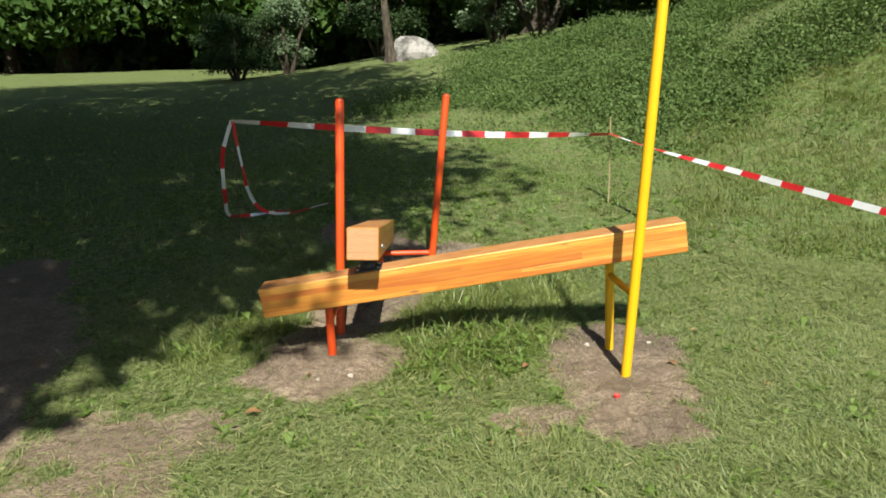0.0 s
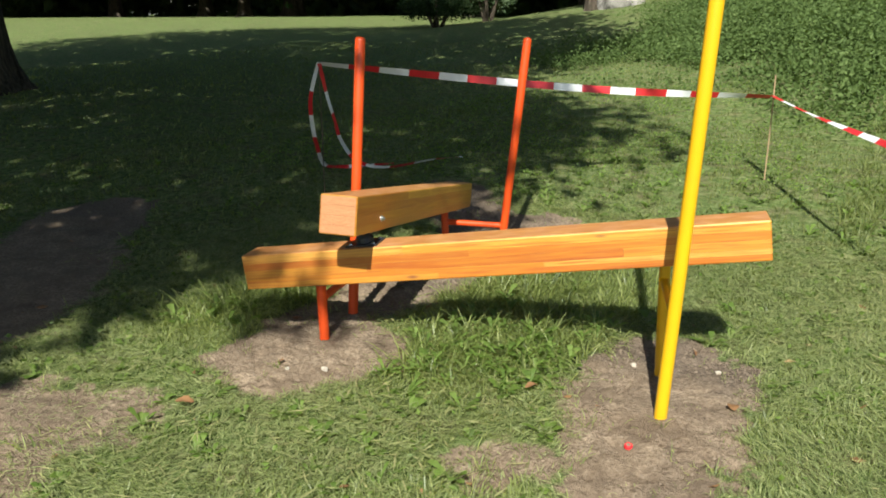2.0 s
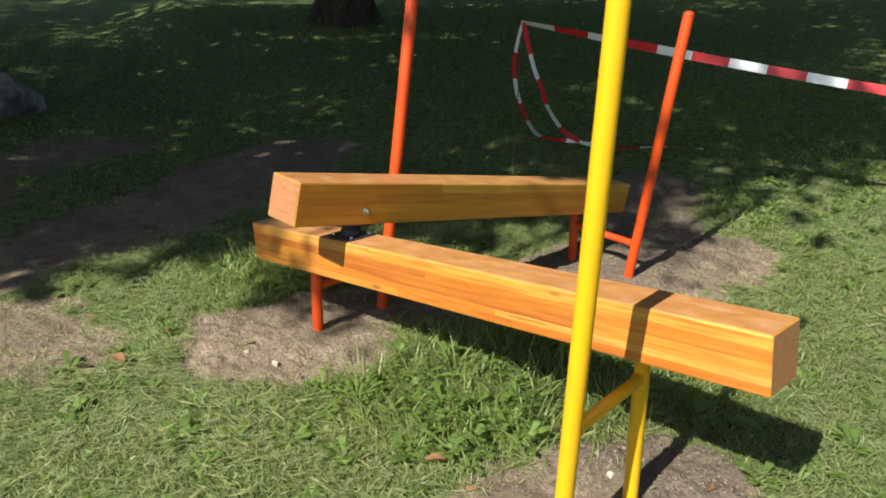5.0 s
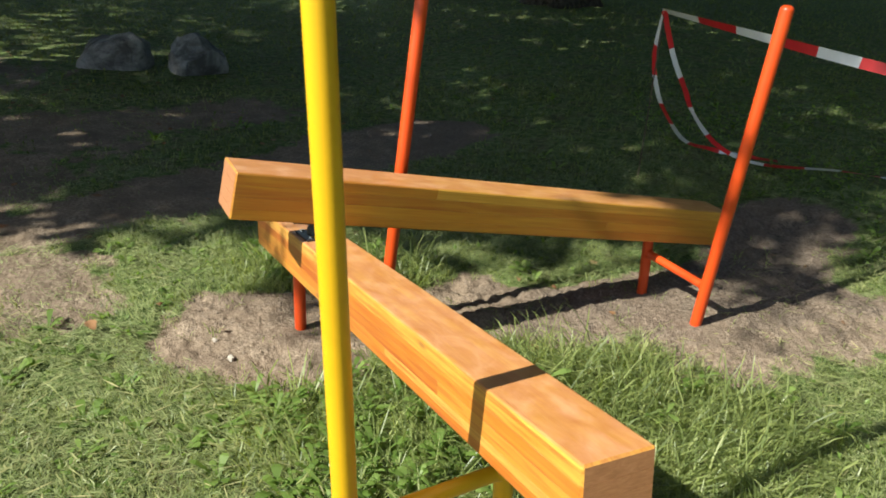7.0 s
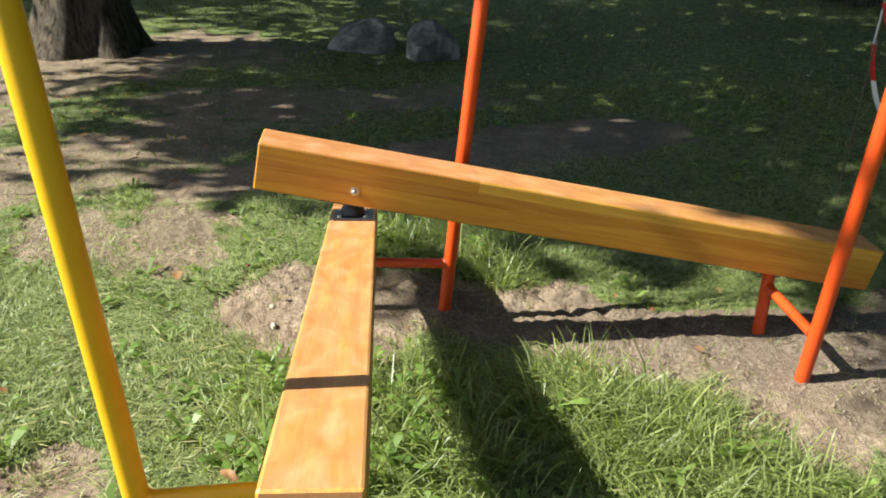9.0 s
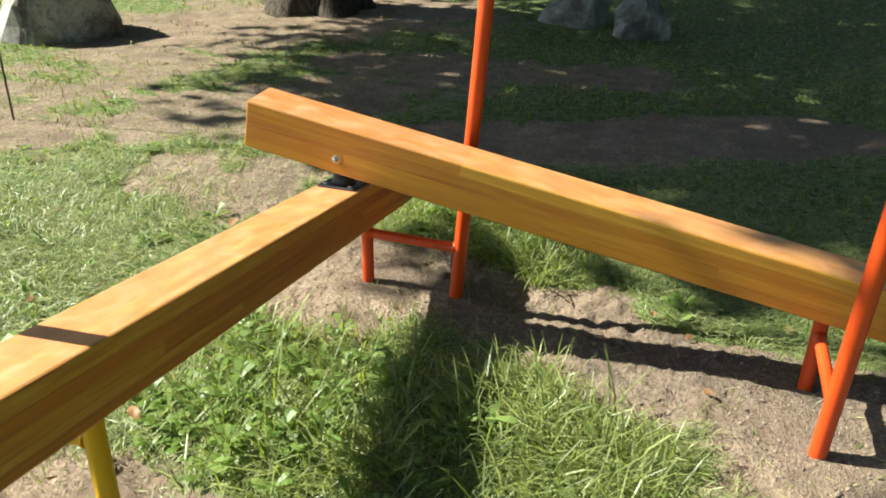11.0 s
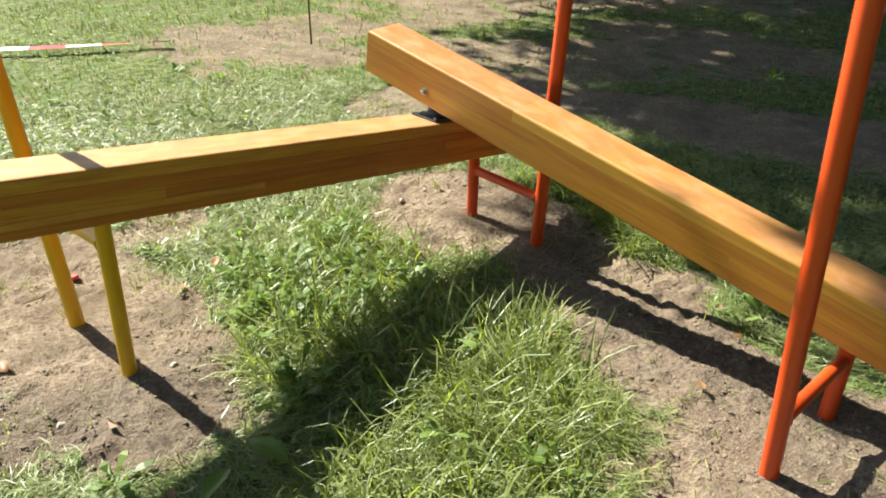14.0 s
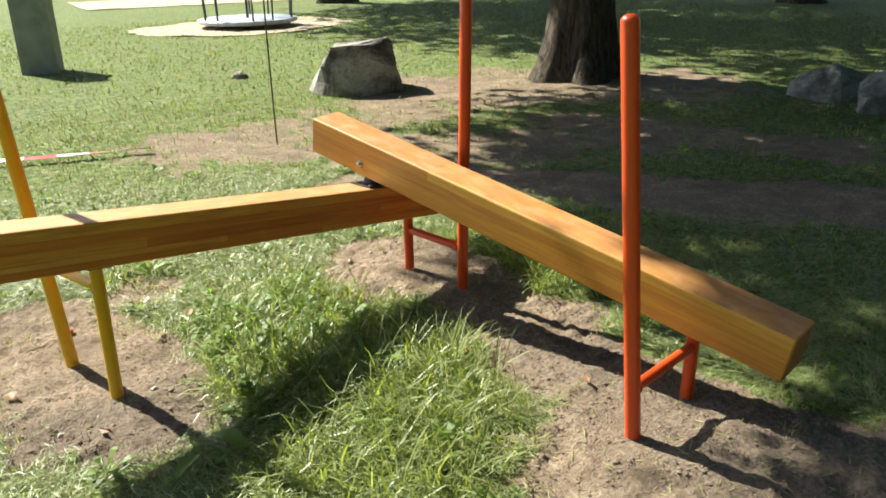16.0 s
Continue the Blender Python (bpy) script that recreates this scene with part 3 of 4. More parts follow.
def ribbon(name, label, pts, width, wide, seed, piece=0.232, twist=0.35, first=0):
    """A striped tape through pts. wide: the way its width points at each of the pts."""
    pts = [Vector(p) for p in pts]
    wide = [Vector(w).normalized() for w in wide]
    dense, ways = [], []
    rnd = random.Random(seed)
    phase = rnd.uniform(0, 6)
    for i in range(len(pts) - 1):
        p0, p1, p2, p3 = pts[max(i - 1, 0)], pts[i], pts[i + 1], pts[min(i + 2, len(pts) - 1)]
        n = max(2, int((p2 - p1).length / 0.029))
        for k in range(n + (i == len(pts) - 2)):
            t = k / n
            dense.append(0.5 * ((2 * p1) + (p2 - p0) * t + (2 * p0 - 5 * p1 + 4 * p2 - p3) * t * t + (3 * p1 - p0 - 3 * p2 + p3) * t ** 3))
            ways.append(wide[i].lerp(wide[i + 1], t).normalized())
    stripes = []
    run = 0.0
    for i in range(len(dense) - 1):
        a, b = dense[i], dense[i + 1]
        d = (b - a).normalized()
        w = []
        for j in (i, i + 1):
            q = ways[j] - d * ways[j].dot(d)
            q = (q.normalized() if q.length > 1e-3 else d.orthogonal().normalized())
            ang = twist * math.sin(phase + (run + (b - a).length * (j - i)) * 1.7)
            w.append(Matrix.Rotation(ang, 3, d) @ q * width / 2)
        k = int(run / piece)
        while len(stripes) <= k:
            stripes.append(bmesh.new())
        bm = stripes[k]
        v = [bm.verts.new(p) for p in (a - w[0], b - w[1], b, a, a + w[0], b + w[1])]
        bm.faces.new((v[0], v[1], v[2], v[3]))
        bm.faces.new((v[3], v[2], v[5], v[4]))
        run += (b - a).length
    ob = thing(name, label, "barrier tape", None, "barrier tape lengths")
    for k, bm in enumerate(stripes):
        odd = (k + first) % 2
        bmesh.ops.remove_doubles(bm, verts=bm.verts, dist=0.002)
        part("red_stripe" if odd else "white_stripe", bm, M_RED if odd else M_WHITE, ob)
    return ob


NW, NE, SE = Vector((-3.464, 6.122, 1.139)), Vector((-0.474, 8.329, 0.836)), Vector((2.95, 1.9, 0.70))
stake(NW.x, NW.y, NW.z + 0.01, "thin rusty steel stake holding barrier tape", M_RUST, 0.004)
stake(NE.x, NE.y, NE.z + 0.17, "thin weathered wooden stake with barrier tape tied on", M_CANE)
stake(SE.x, SE.y, SE.z + 0.2, "thin weathered wooden stake with barrier tape tied on", M_CANE)
stake(-2.09, 0.82, 1.5, "thin dark rod standing in worn grass", M_RUST, 0.007)
Z = (0, 0, 1)
mid = NW.lerp(NE, 0.5)
ribbon("barrier_tape", "taut red and white barrier tape between two stakes", [NW, NW.lerp(NE, 0.33) - Vector((0, 0, 0.035)), NW.lerp(NE, 0.66) - Vector((0, 0, 0.045)), NE - Vector((0, 0, 0.005))],
       0.058, [(0.4, -0.3, 0.45), Z, Z, (0.5, -0.5, 0.6)], 3, twist=0.25)
ribbon("barrier_tape", "sagging red and white barrier tape strung between stakes", [NE, NE.lerp(SE, 0.12) - Vector((0, 0, 0.035)), NE.lerp(SE, 0.3) - Vector((0, 0, 0.05)), NE.lerp(SE, 0.65) - Vector((0, 0, 0.06)), SE],
       0.043, [(1, 0.55, 0.12), (1, 0.5, 0.15), (0.6, 0.3, 0.6), Z, Z], 5, twist=0.25, first=1)
g = lambda x, y: Vector((x, y, floor_at(x, y) + 0.05))
ribbon("barrier_tape", "loose red and white tape hanging down and trailing on grass",
       [NW + Vector((0, 0, 0.004)), (-3.60, 6.17, 0.86), (-3.67, 6.26, 0.62), (-3.75, 6.40, 0.43), (-3.86, 6.62, 0.23), g(-3.80, 6.80), g(-3.6, 6.95), g(-3.45, 7.1)],
       0.034, [(1, 0.5, 0), (0.5, 1, 0), (0.4, 1, 0.2), (0.6, 0.8, 0), (0.6, 1, 0), (0.8, 0.5, 0.3), (1, 1, 0.2), (1, 0, 0)], 8, twist=0.7)
ribbon("barrier_tape", "loose red and white tape end hanging from stake",
       [NW + Vector((0.01, 0.0, 0.0)), (-3.49, 6.25, 0.86), (-3.53, 6.38, 0.66), (-3.57, 6.50, 0.48), (-3.57, 6.72, 0.27), g(-3.42, 6.95), g(-3.2, 7.35), g(-3.02, 7.6)],
       0.032, [(0.3, 1, 0), (0.2, 1, 0), (0.4, 1, 0), (1, -0.3, 0), (0.7, 0.4, 0), (1, -0.6, 0.2), (1, 0.3, 0.3), (1, 0, 0)], 9, twist=0.8, first=1)
ribbon("barrier_tape", "red and white barrier tape lying on the lawn", [g(-1.12, 0.54), g(-0.75, 0.44), g(-0.3, 0.36), g(0.3, 0.2), g(1.2, 0.1), (2.0, 0.6, 0.3), SE - Vector((0, 0, 0.05))],
       0.07, [(0.2, 1, 0.3)] * 7, 12, twist=0.4)


# ---- rocks ----
def rock(name, x, y, sx, sy, sz, turn, seed, material, label, sink=0.12, faces=()):
    """faces: normal and distance of broken flat faces, in place of chance ones."""
    bm = bmesh.new()
    bmesh.ops.create_icosphere(bm, subdivisions=4, radius=1)
    off = Vector((seed * 7.1, seed * 3.3, seed * 1.7))
    rnd = random.Random(seed)
    cuts = [(Vector((rnd.uniform(-1, 1), rnd.uniform(-1, 1), rnd.uniform(-0.3, 1))).normalized(), rnd.uniform(0.74, 1.0)) for _ in range(13)]
    if faces:
        cuts = [(Vector(nrm).normalized(), lim) for nrm, lim in faces]
    for v in bm.verts:
        p = v.co.copy()
        p = Vector([math.copysign(abs(c) ** 0.5, c) for c in p])
        for nrm, lim in cuts:
            o = p.dot(nrm) - lim
            if o > 0:
                p -= nrm * o * 0.92
        p *= 1 + 0.10 * noise.noise(p * 1.7 + off) + 0.05 * noise.noise(p * 5 + off) + 0.025 * noise.noise(p * 13 + off)
        v.co = Vector((p.x * sx, p.y * sy, (p.z + 0.55) * sz / 1.35))
    z = floor_at(x, y)
    bm.transform(pose(0, 0, -sink, 0, 0, turn))
    ob = part(name, bm, material, None, label)
    ob.matrix_world = Matrix.Translation((x, y, z))
    return tagged(ob, label, "rock", "rocks on the lawn")


rock("boulder", -3.80, -1.22, 0.52, 0.44, 0.66, 0, 9, M_ROCK, "pale angular boulder standing on sunlit lawn",
     faces=(((0.08, -0.1, 1), 0.74), ((0.82, -0.37, 0.5), 0.80), ((0.41, 0.91, 0.10), 0.84), ((-0.9, 0.42, 0.3), 0.90), ((0.95, 0.5, 0.1), 0.98), ((-0.3, 0.9, 0.75), 1.0)))
rock("boulder", -7.35, 2.95, 0.32, 0.27, 0.44, 20, 8, M_ROCK2, "grey boulder in tree shade on the lawn")
rock("boulder", -7.55, 2.15, 0.40, 0.34, 0.42, 70, 12, M_ROCK2, "dark grey boulder in tree shade beside another")
rock("boulder", -7.9, 25.6, 0.80, 0.6, 0.72, 10, 5, M_ROCK2, "large pale sunlit boulder at the foot of the woods")
rock("stone", -2.92, -2.86, 0.10, 0.08, 0.09, 0, 6, M_ROCK, "small pale stone lying in the grass", 0.01)


# ---- trees ----
def leaves(rnd, clumps, per, spread, size, droop=0.3, flat=1.0):
    """Leaf quads scattered round clump centres; returns vertices and faces."""
    c = np.repeat(np.asarray(clumps, float), per, 0)
    n = len(c)
    p = c + rnd.normal(0, 1, (n, 3)) * np.asarray(spread)
    d = rnd.normal(0, 1, (n, 3))
    d[:, 2] = d[:, 2] * flat - droop
    d /= np.linalg.norm(d, axis=1)[:, None]
    s = np.cross(d, rnd.normal(0, flat, (n, 3)) + (1 - flat) * np.array([0, 0, 2.0]))
    s /= np.linalg.norm(s, axis=1)[:, None]
    ln = size * rnd.uniform(0.6, 1.3, n)[:, None]
    fold = np.cross(d, s) * ln * 0.12
    v = np.stack([p, p + d * ln * 0.5 + s * ln * 0.32 + fold, p + d * ln, p + d * ln * 0.5 - s * ln * 0.32 + fold], 1)
    return v.reshape(-1, 3), np.arange(4 * n).reshape(n, 4)


def in_ellipsoid(rnd, n, c, r, hollow=0.45):
    d = rnd.normal(0, 1, (n, 3))
    d /= np.linalg.norm(d, axis=1)[:, None]
    k = rnd.uniform(hollow ** 3, 1, n) ** (1 / 3)
    return np.asarray(c) + d * k[:, None] * np.asarray(r)


def trunk_mesh(height, r, seed, lean=(0, 0), flare=1.7):
    rnd = random.Random(seed)
    bm = bmesh.new()
    pts, rad = [], []
    for k in range(16):
        t = (k / 15) ** 1.6
        z = t * height
        pts.append((lean[0] * t + 0.05 * math.sin(z * 0.9 + seed), lean[1] * t + 0.05 * math.cos(z * 0.7 + seed), z - 0.15))
        rad.append(r * (1 - 0.5 * t) * (1 + (flare - 1) * math.exp(-z / (0.55 * r + 0.12))))
    sweep(bm, pts, rad, 36)
    for v in bm.verts:
        a = math.atan2(v.co.y, v.co.x)
        k = math.exp(-max(v.co.z, 0) / 0.6)
        s = 1 + 0.16 * k * math.sin(5 * a + seed) + 0.06 * k * math.sin(9 * a) + 0.05 * noise.noise(Vector((v.co.x * 3, v.co.y * 3, v.co.z * 0.9 + seed)))
        v.co.x *= s
        v.co.y *= s
    return bm


def tree(x, y, height, r, label, crown, seed, leaf=M_CROWN, n_clumps=260, per=45, size=0.22, spread=0.45, limbs=7, lean=(0, 0), extra=(), sprays=(), hollow=0.4, shadow_trim=None):
    """crown: centre and radii of the foliage, from the trunk's foot; extra: boughs beyond it; sprays: thin leafy twigs
    added for their dapples; the last argument picks the leaves that stay by where their shadows land.
    """
    ob = thing("tree", label, "tree", Matrix.Translation((x, y, floor_at(x, y))), "park trees")
    rnd = np.random.default_rng(seed)
    part("trunk", trunk_mesh(height, r, seed, lean), M_BARK, ob, soft=True)
    c, rr = crown
    pr = random.Random(seed)
    for k in range(limbs):
        a = 2 * math.pi * (k + pr.uniform(-0.3, 0.3)) / limbs
        z0 = height * pr.uniform(0.45, 0.95)
        tip = Vector((c[0] + rr[0] * 0.75 * math.cos(a), c[1] + rr[1] * 0.75 * math.sin(a), c[2] + rr[2] * pr.uniform(-0.5, 0.5)))
        root = Vector((lean[0] * (z0 / height) ** 1, lean[1] * (z0 / height), z0 - 0.15))
        bm = bmesh.new()
        midp = root.lerp(tip, 0.5) + Vector((0, 0, 0.12 * (tip - root).length))
        sweep(bm, [root, root.lerp(midp, 0.6), midp, midp.lerp(tip, 0.55) + Vector((0, 0, 0.1)), tip], [r * 0.42, r * 0.33, r * 0.25, r * 0.15, r * 0.05], 9)
        part("limb", bm, M_BARK, ob, soft=True)
    cl = in_ellipsoid(rnd, n_clumps, c, rr, hollow)
    for ec, er, en in extra:
        cl = np.concatenate([cl, in_ellipsoid(rnd, en, ec, er, 0.0)])
    v, f = leaves(rnd, cl, per, (spread, spread, spread * 0.7), size)
    if shadow_trim is not None:
        v = v.reshape(-1, 4, 3)
        v = v[shadow_trim(*v.mean(1).T)].reshape(-1, 3)
        f = np.arange(len(v)).reshape(-1, 4)
    for ec, er, en in sprays:
        w, g = leaves(rnd, in_ellipsoid(rnd, en, ec, er, 0.0), per // 2, (0.16, 0.10, 0.10), size * 0.6)
        f = np.concatenate([f, g + len(v)])
        v = np.concatenate([v, w])
    soup("crown", v, f, leaf, ob)
    return ob


# the spreading tree that shades the west of the lawn
tree(-6.42, -0.42, 7.5, 0.40, "large old tree with thick furrowed trunk on worn lawn", ((0.55, 0.15, 8.4), (6.8, 6.0, 5.0)), 21, n_clumps=900, per=60, size=0.24, spread=0.45, limbs=9,
     # boughs and sprays out of view, added and placed for the shadows they cast
     extra=[((4.6, 0.4, 5.0), (1.2, 0.9, 0.9), 14), ((4.25, -1.2, 5.2), (1.15, 1.3, 0.7), 32), ((6.55, -1.0, 8.0), (0.3, 0.5, 0.3), 4), ((3.9, -4.2, 6.2), (1.6, 1.3, 0.8), 18), ((6.9, 0.5, 9.8), (2.0, 1.3, 0.9), 26), ((6.7, 0.2, 6.6), (0.8, 0.5, 0.4), 2), ((7.0, -0.1, 6.6), (0.1, 0.1, 0.1), 1)],
     sprays=[((6.78, -1.56, 6.0), (0.34, 0.10, 0.1), 3), ((6.95, 0.62, 6.0), (0.5, 0.4, 0.1), 5)],
     # leaves are left out where their shadows would cover sunlit ground
     shadow_trim=lambda x, y, z: x - 0.43 * z < np.interp(y + 1.02 * z, (4.6, 5.2, 6.2, 6.6, 7.0, 7.4), (3.8, 4.2, 4.25, 4.6, 4.7, 9.0)))
# the dark tree further north-west
tree(-11.85, 8.3, 7.0, 0.42, "large tree with dark trunk standing in its own shade", ((1.4, 0.6, 9.6), (8.8, 7.6, 5.4)), 22, n_clumps=900, per=50, size=0.3, spread=0.5, limbs=8)
# trees added south-west, beyond the view, to keep the far lawn in shade
tree(-18.0, -6.0, 7.0, 0.4, "large unseen tree added to shade the western lawn", ((0.0, 0.5, 9.0), (7.0, 6.5, 5.0)), 24, n_clumps=420, per=50, size=0.34, spread=0.55, limbs=7)
tree(-9.5, -15.0, 7.0, 0.4, "large unseen tree added to shade the south-western lawn", ((-0.5, 0.5, 9.2), (7.6, 7.0, 5.0)), 25, n_clumps=520, per=50, size=0.34, spread=0.55, limbs=7)

far_a = tree(-31.0, 37.2, 10.0, 0.55, "dark park tree at the far edge of the lawn", ((0, 0, 11.0), (8.0, 8.0, 7.4)), 31, n_clumps=400, per=34, size=0.56, spread=0.85, limbs=6, extra=[((3.5, -4.5, 3.6), (3.5, 2.0, 1.3), 46), ((-4.5, -3.0, 3.9), (2.5, 3.0, 1.3), 40), ((2.0, 5.0, 4.2), (4.0, 2.0, 1.2), 30)])
far_b = tree(-33.0, 35.4, 10.0, 0.36, "slim park tree at the far edge of the lawn", ((0, 0, 11.5), (7.5, 7.8, 7.6)), 32, n_clumps=400, per=34, size=0.56, spread=0.85, limbs=6, extra=[((4.0, -3.5, 3.4), (2.5, 2.5, 1.2), 44), ((-3.0, -5.0, 3.8), (3.5, 1.6, 1.3), 40), ((-4.5, 3.0, 4.2), (2.0, 3.5, 1.2), 30)])
for k, (x, y, turn, s, src) in enumerate([(-34.6, 34.0, 40, 0.95, far_b), (-19.0, 37.0, 100, 0.8, far_a), (-12.0, 35.0, 200, 0.75, far_b), (-5.0, 33.0, 300, 0.75, far_a), (2.5, 30.5, 70, 0.7, far_b),
                                          (9.5, 27.0, 160, 0.65, far_a), (-46.0, 37.0, 250, 1.1, far_b), (15.0, 22.0, 10, 0.65, far_b), (-44.0, 24.0, 90, 0.9, far_a), (-53.0, 28.0, 130, 1.0, far_a)]):
    c = copy_thing(src, Matrix.Translation((x, y, floor_at(x, y))) @ pose(0, 0, 0, 0, 0, turn))
    c.scale = (s, s, s)


def bush(x, y, w, h, label, leaf, seed, n=90, per=110, size=0.12, stems=5):
    ob = thing("bush", label, "bush", Matrix.Translation((x, y, floor_at(x, y))), "park bushes")
    rnd, pr = np.random.default_rng(seed), random.Random(seed)
    for k in range(stems):
        a = 2 * math.pi * k / stems + pr.uniform(-0.3, 0.3)
        bm = bmesh.new()
        sweep(bm, [(0.1 * math.cos(a), 0.1 * math.sin(a), -0.1), (0.2 * w * math.cos(a), 0.2 * w * math.sin(a), h * 0.4), (0.36 * w * math.cos(a), 0.36 * w * math.sin(a), h * pr.uniform(0.65, 0.9))], [0.07, 0.05, 0.015], 8)
        part("stem", bm, M_BARK, ob, soft=True)
    lobes = []
    for k in range(9):
        a, q = pr.uniform(0, 2 * math.pi), pr.uniform(0.1, 0.42) * w
        lobes.append(in_ellipsoid(rnd, n // 9, (q * math.cos(a), q * math.sin(a), h * pr.uniform(0.22, 0.85)), (w * pr.uniform(0.12, 0.26), w * pr.uniform(0.12, 0.26), h * pr.uniform(0.08, 0.16)), 0.2))
    v, f = leaves(rnd, np.concatenate(lobes), per, (w * 0.06, w * 0.06, h * 0.035), size, 0.3, 0.7)
    soup("foliage", v, f, leaf, ob)
    return ob


bush(-14.9, 26.6, 3.4, 2.7, "large shade-darkened bush spreading on the lawn edge", M_SHADELEAF, 41, n=160, size=0.09)
bush(-13.3, 27.4, 2.4, 3.2, "pale silvery bush with sunlit highlights in its leaf colour", M_SILVERLIT, 42, n=80, size=0.11)
bush(-3.6, 24.5, 4.2, 3.4, "green shade-darkened bush below the woods", M_SHADELEAF, 43, n=110)
bush(-5.2, 25.8, 2.2, 2.6, "pale silvery bush with highlights in its leaf colour, beside the boulder", M_SILVERLIT, 44, n=50)
bush(-10.5, 29.5, 3.4, 3.0, "green bush with the shade of the woods in its leaf colour", M_SHADELEAF, 45, n=90)
tree(-8.6, 25.2, 3.2, 0.16, "small tree with copper-red leaves by the boulder", ((-1.0, 0.0, 3.6), (1.5, 1.2, 1.3)), 46, M_COPPER, n_clumps=22, per=40, size=0.2, spread=0.22, limbs=5, lean=(-0.2, 0.1))

# woods that close the view to the north
rnd = np.random.default_rng(51)
ang = np.radians(rnd.uniform(-80, 50, 2600))
dist = rnd.uniform(44, 60, 2600) + 22 * smooth(20, 45, -np.degrees(ang))
wx, wy = dist * np.sin(ang), dist * np.cos(ang)
wz = rise(wx, wy) + rnd.uniform(0, 1, 2600) ** 1.3 * 15
v, f = leaves(rnd, np.stack([wx, wy, wz], 1), 44, (1.5, 1.5, 1.0), 1.0)
tagged(soup("far_woods", v, f, M_WOODS), "dense dark green woods behind the park lawn", "woods", kind="stuff")

# undergrowth on the bank
n = 13000
bx, by = rnd.uniform(-8, 10, n), rnd.uniform(8.2, 24, n)
d = 0.6 * bx + 0.8 * by
edge = 8.4 + 1.6 * smooth(0.0, 3.0, bx) + 1.6 * fbm(bx, by, 0.55, 3, 31)
keep = (rnd.uniform(0, 1, n) < 0.12 + smooth(0.0, 1.8, d - edge)) & (d > edge - 0.5) & (d < 21) & (rnd.uniform(0, 1, n) < smooth(-7.5, -3.0, bx)) & (fbm(bx, by, 0.5, 3, 35) > -0.3)
bx, by, d, edge = bx[keep], by[keep], d[keep], edge[keep]
mounds = np.clip(0.5 + 1.2 * fbm(bx, by, 0.9, 4, 33), 0.03, 1.5)
tall = 0.08 + 0.62 * smooth(0.0, 2.2, d - edge) * smooth(-6.0, 0.0, bx) * mounds
bz = ground_z(bx, by) + tall * rnd.uniform(0.2, 1, len(bx)) ** 0.6
v, f = leaves(rnd, np.stack([bx, by, bz], 1), 40, (0.16, 0.16, 0.11), 0.062, 0.12, 0.9)
tagged(soup("undergrowth", v, f, M_NETTLE), "leafy green undergrowth of nettles covering the bank", "undergrowth", kind="stuff")


# ---- playground beyond ----
def sheet(name, xs, ys, lift, material, label, inside):
    X, Y = np.meshgrid(xs, ys)
    Zs = ground_z(X, Y) + lift
    i = np.arange(X.size).reshape(X.shape)
    q = np.stack([i[:-1, :-1], i[:-1, 1:], i[1:, 1:], i[1:, :-1]], -1).reshape(-1, 4)
    cx, cy = X.ravel()[q].mean(1), Y.ravel()[q].mean(1)
    ob = soup(name, np.stack([X, Y, Zs], -1).reshape(-1, 3), q[inside(cx, cy)], material)
    return tagged(ob, label, "ground", kind="structure")


sheet("sand", np.arange(-9, -1.5, 0.08), np.arange(-12.6, -6.6, 0.08), 0.02, M_SAND, "pale sand round the carousel",
      lambda x, y: np.hypot((x + 5.1) / 1.25, y + 9.6) + 0.22 * fbm(x, y, 1.1, 3, 61) < 1.75)
sheet("path", np.arange(-40, -3, 0.3), np.arange(-24, -15, 0.2), 0.02, M_SAND, "pale sandy park path",
      lambda x, y: abs(y + 19.5 + 0.5 * np.sin(x * 0.15)) + 0.3 * fbm(x, y, 0.8, 2, 63) < 2.2)


def carousel(x, y):
    z = floor_at(x, y)
    ob = thing("carousel", "grey steel playground carousel with dark handrails on sand", "carousel", Matrix.Translation((x, y, z)))
    bm = bmesh.new()
    sweep(bm, [(0, 0, 0.10), (0, 0, 0.11), (0, 0, 0.17), (0, 0, 0.18)], [0.98, 1.0, 1.0, 0.985], 48)
    part("platform", bm, M_DISC, ob)
    bm = bmesh.new()
    sweep(bm, [(0, 0, -0.1), (0, 0, 0.10)], [0.18, 0.18], 20)
    part("hub", bm, M_TUBE, ob)
    for k in range(5):
        a = 2 * math.pi * k / 5 + 0.35
        p = lambda r, s, h: (r * math.cos(a) - s * math.sin(a), r * math.sin(a) + s * math.cos(a), h)
        bm = bmesh.new()
        sweep(bm, [p(0.88, -0.2, 0.18), p(0.9, -0.21, 0.7), p(0.88, -0.16, 0.86), p(0.84, 0, 0.92), p(0.88, 0.16, 0.86), p(0.9, 0.21, 0.7), p(0.88, 0.2, 0.18)], [0.019] * 7, 10)
        part("handrail", bm, M_TUBE, ob, soft=True)
    bm = bmesh.new()
    sweep(bm, [(0, 0, 0.18), (0, 0, 0.85)], [0.03, 0.03], 14, dome=3)
    part("centre_post", bm, M_TUBE, ob, soft=True)


carousel(-5.15, -9.45)


def litter_bin(x, y, turn):
    ob = thing("litter_bin", "square grey concrete litter bin standing on the lawn", "bin", Matrix.Translation((x, y, floor_at(x, y))) @ pose(0, 0, 0, 0, 0, turn))
    bm = bmesh.new()
    box(bm, (0.46, 0.46, 1.02), pose(0, 0, 0.47), 0.015)
    part("body", bm, M_CONCRETE, ob)
    bm = bmesh.new()
    box(bm, (0.50, 0.50, 0.07), pose(0, 0, 1.017), 0.012)
    part("lid", bm, M_LID, ob, "pale lid")
    return ob


litter_bin(-0.87, -5.12, -16)


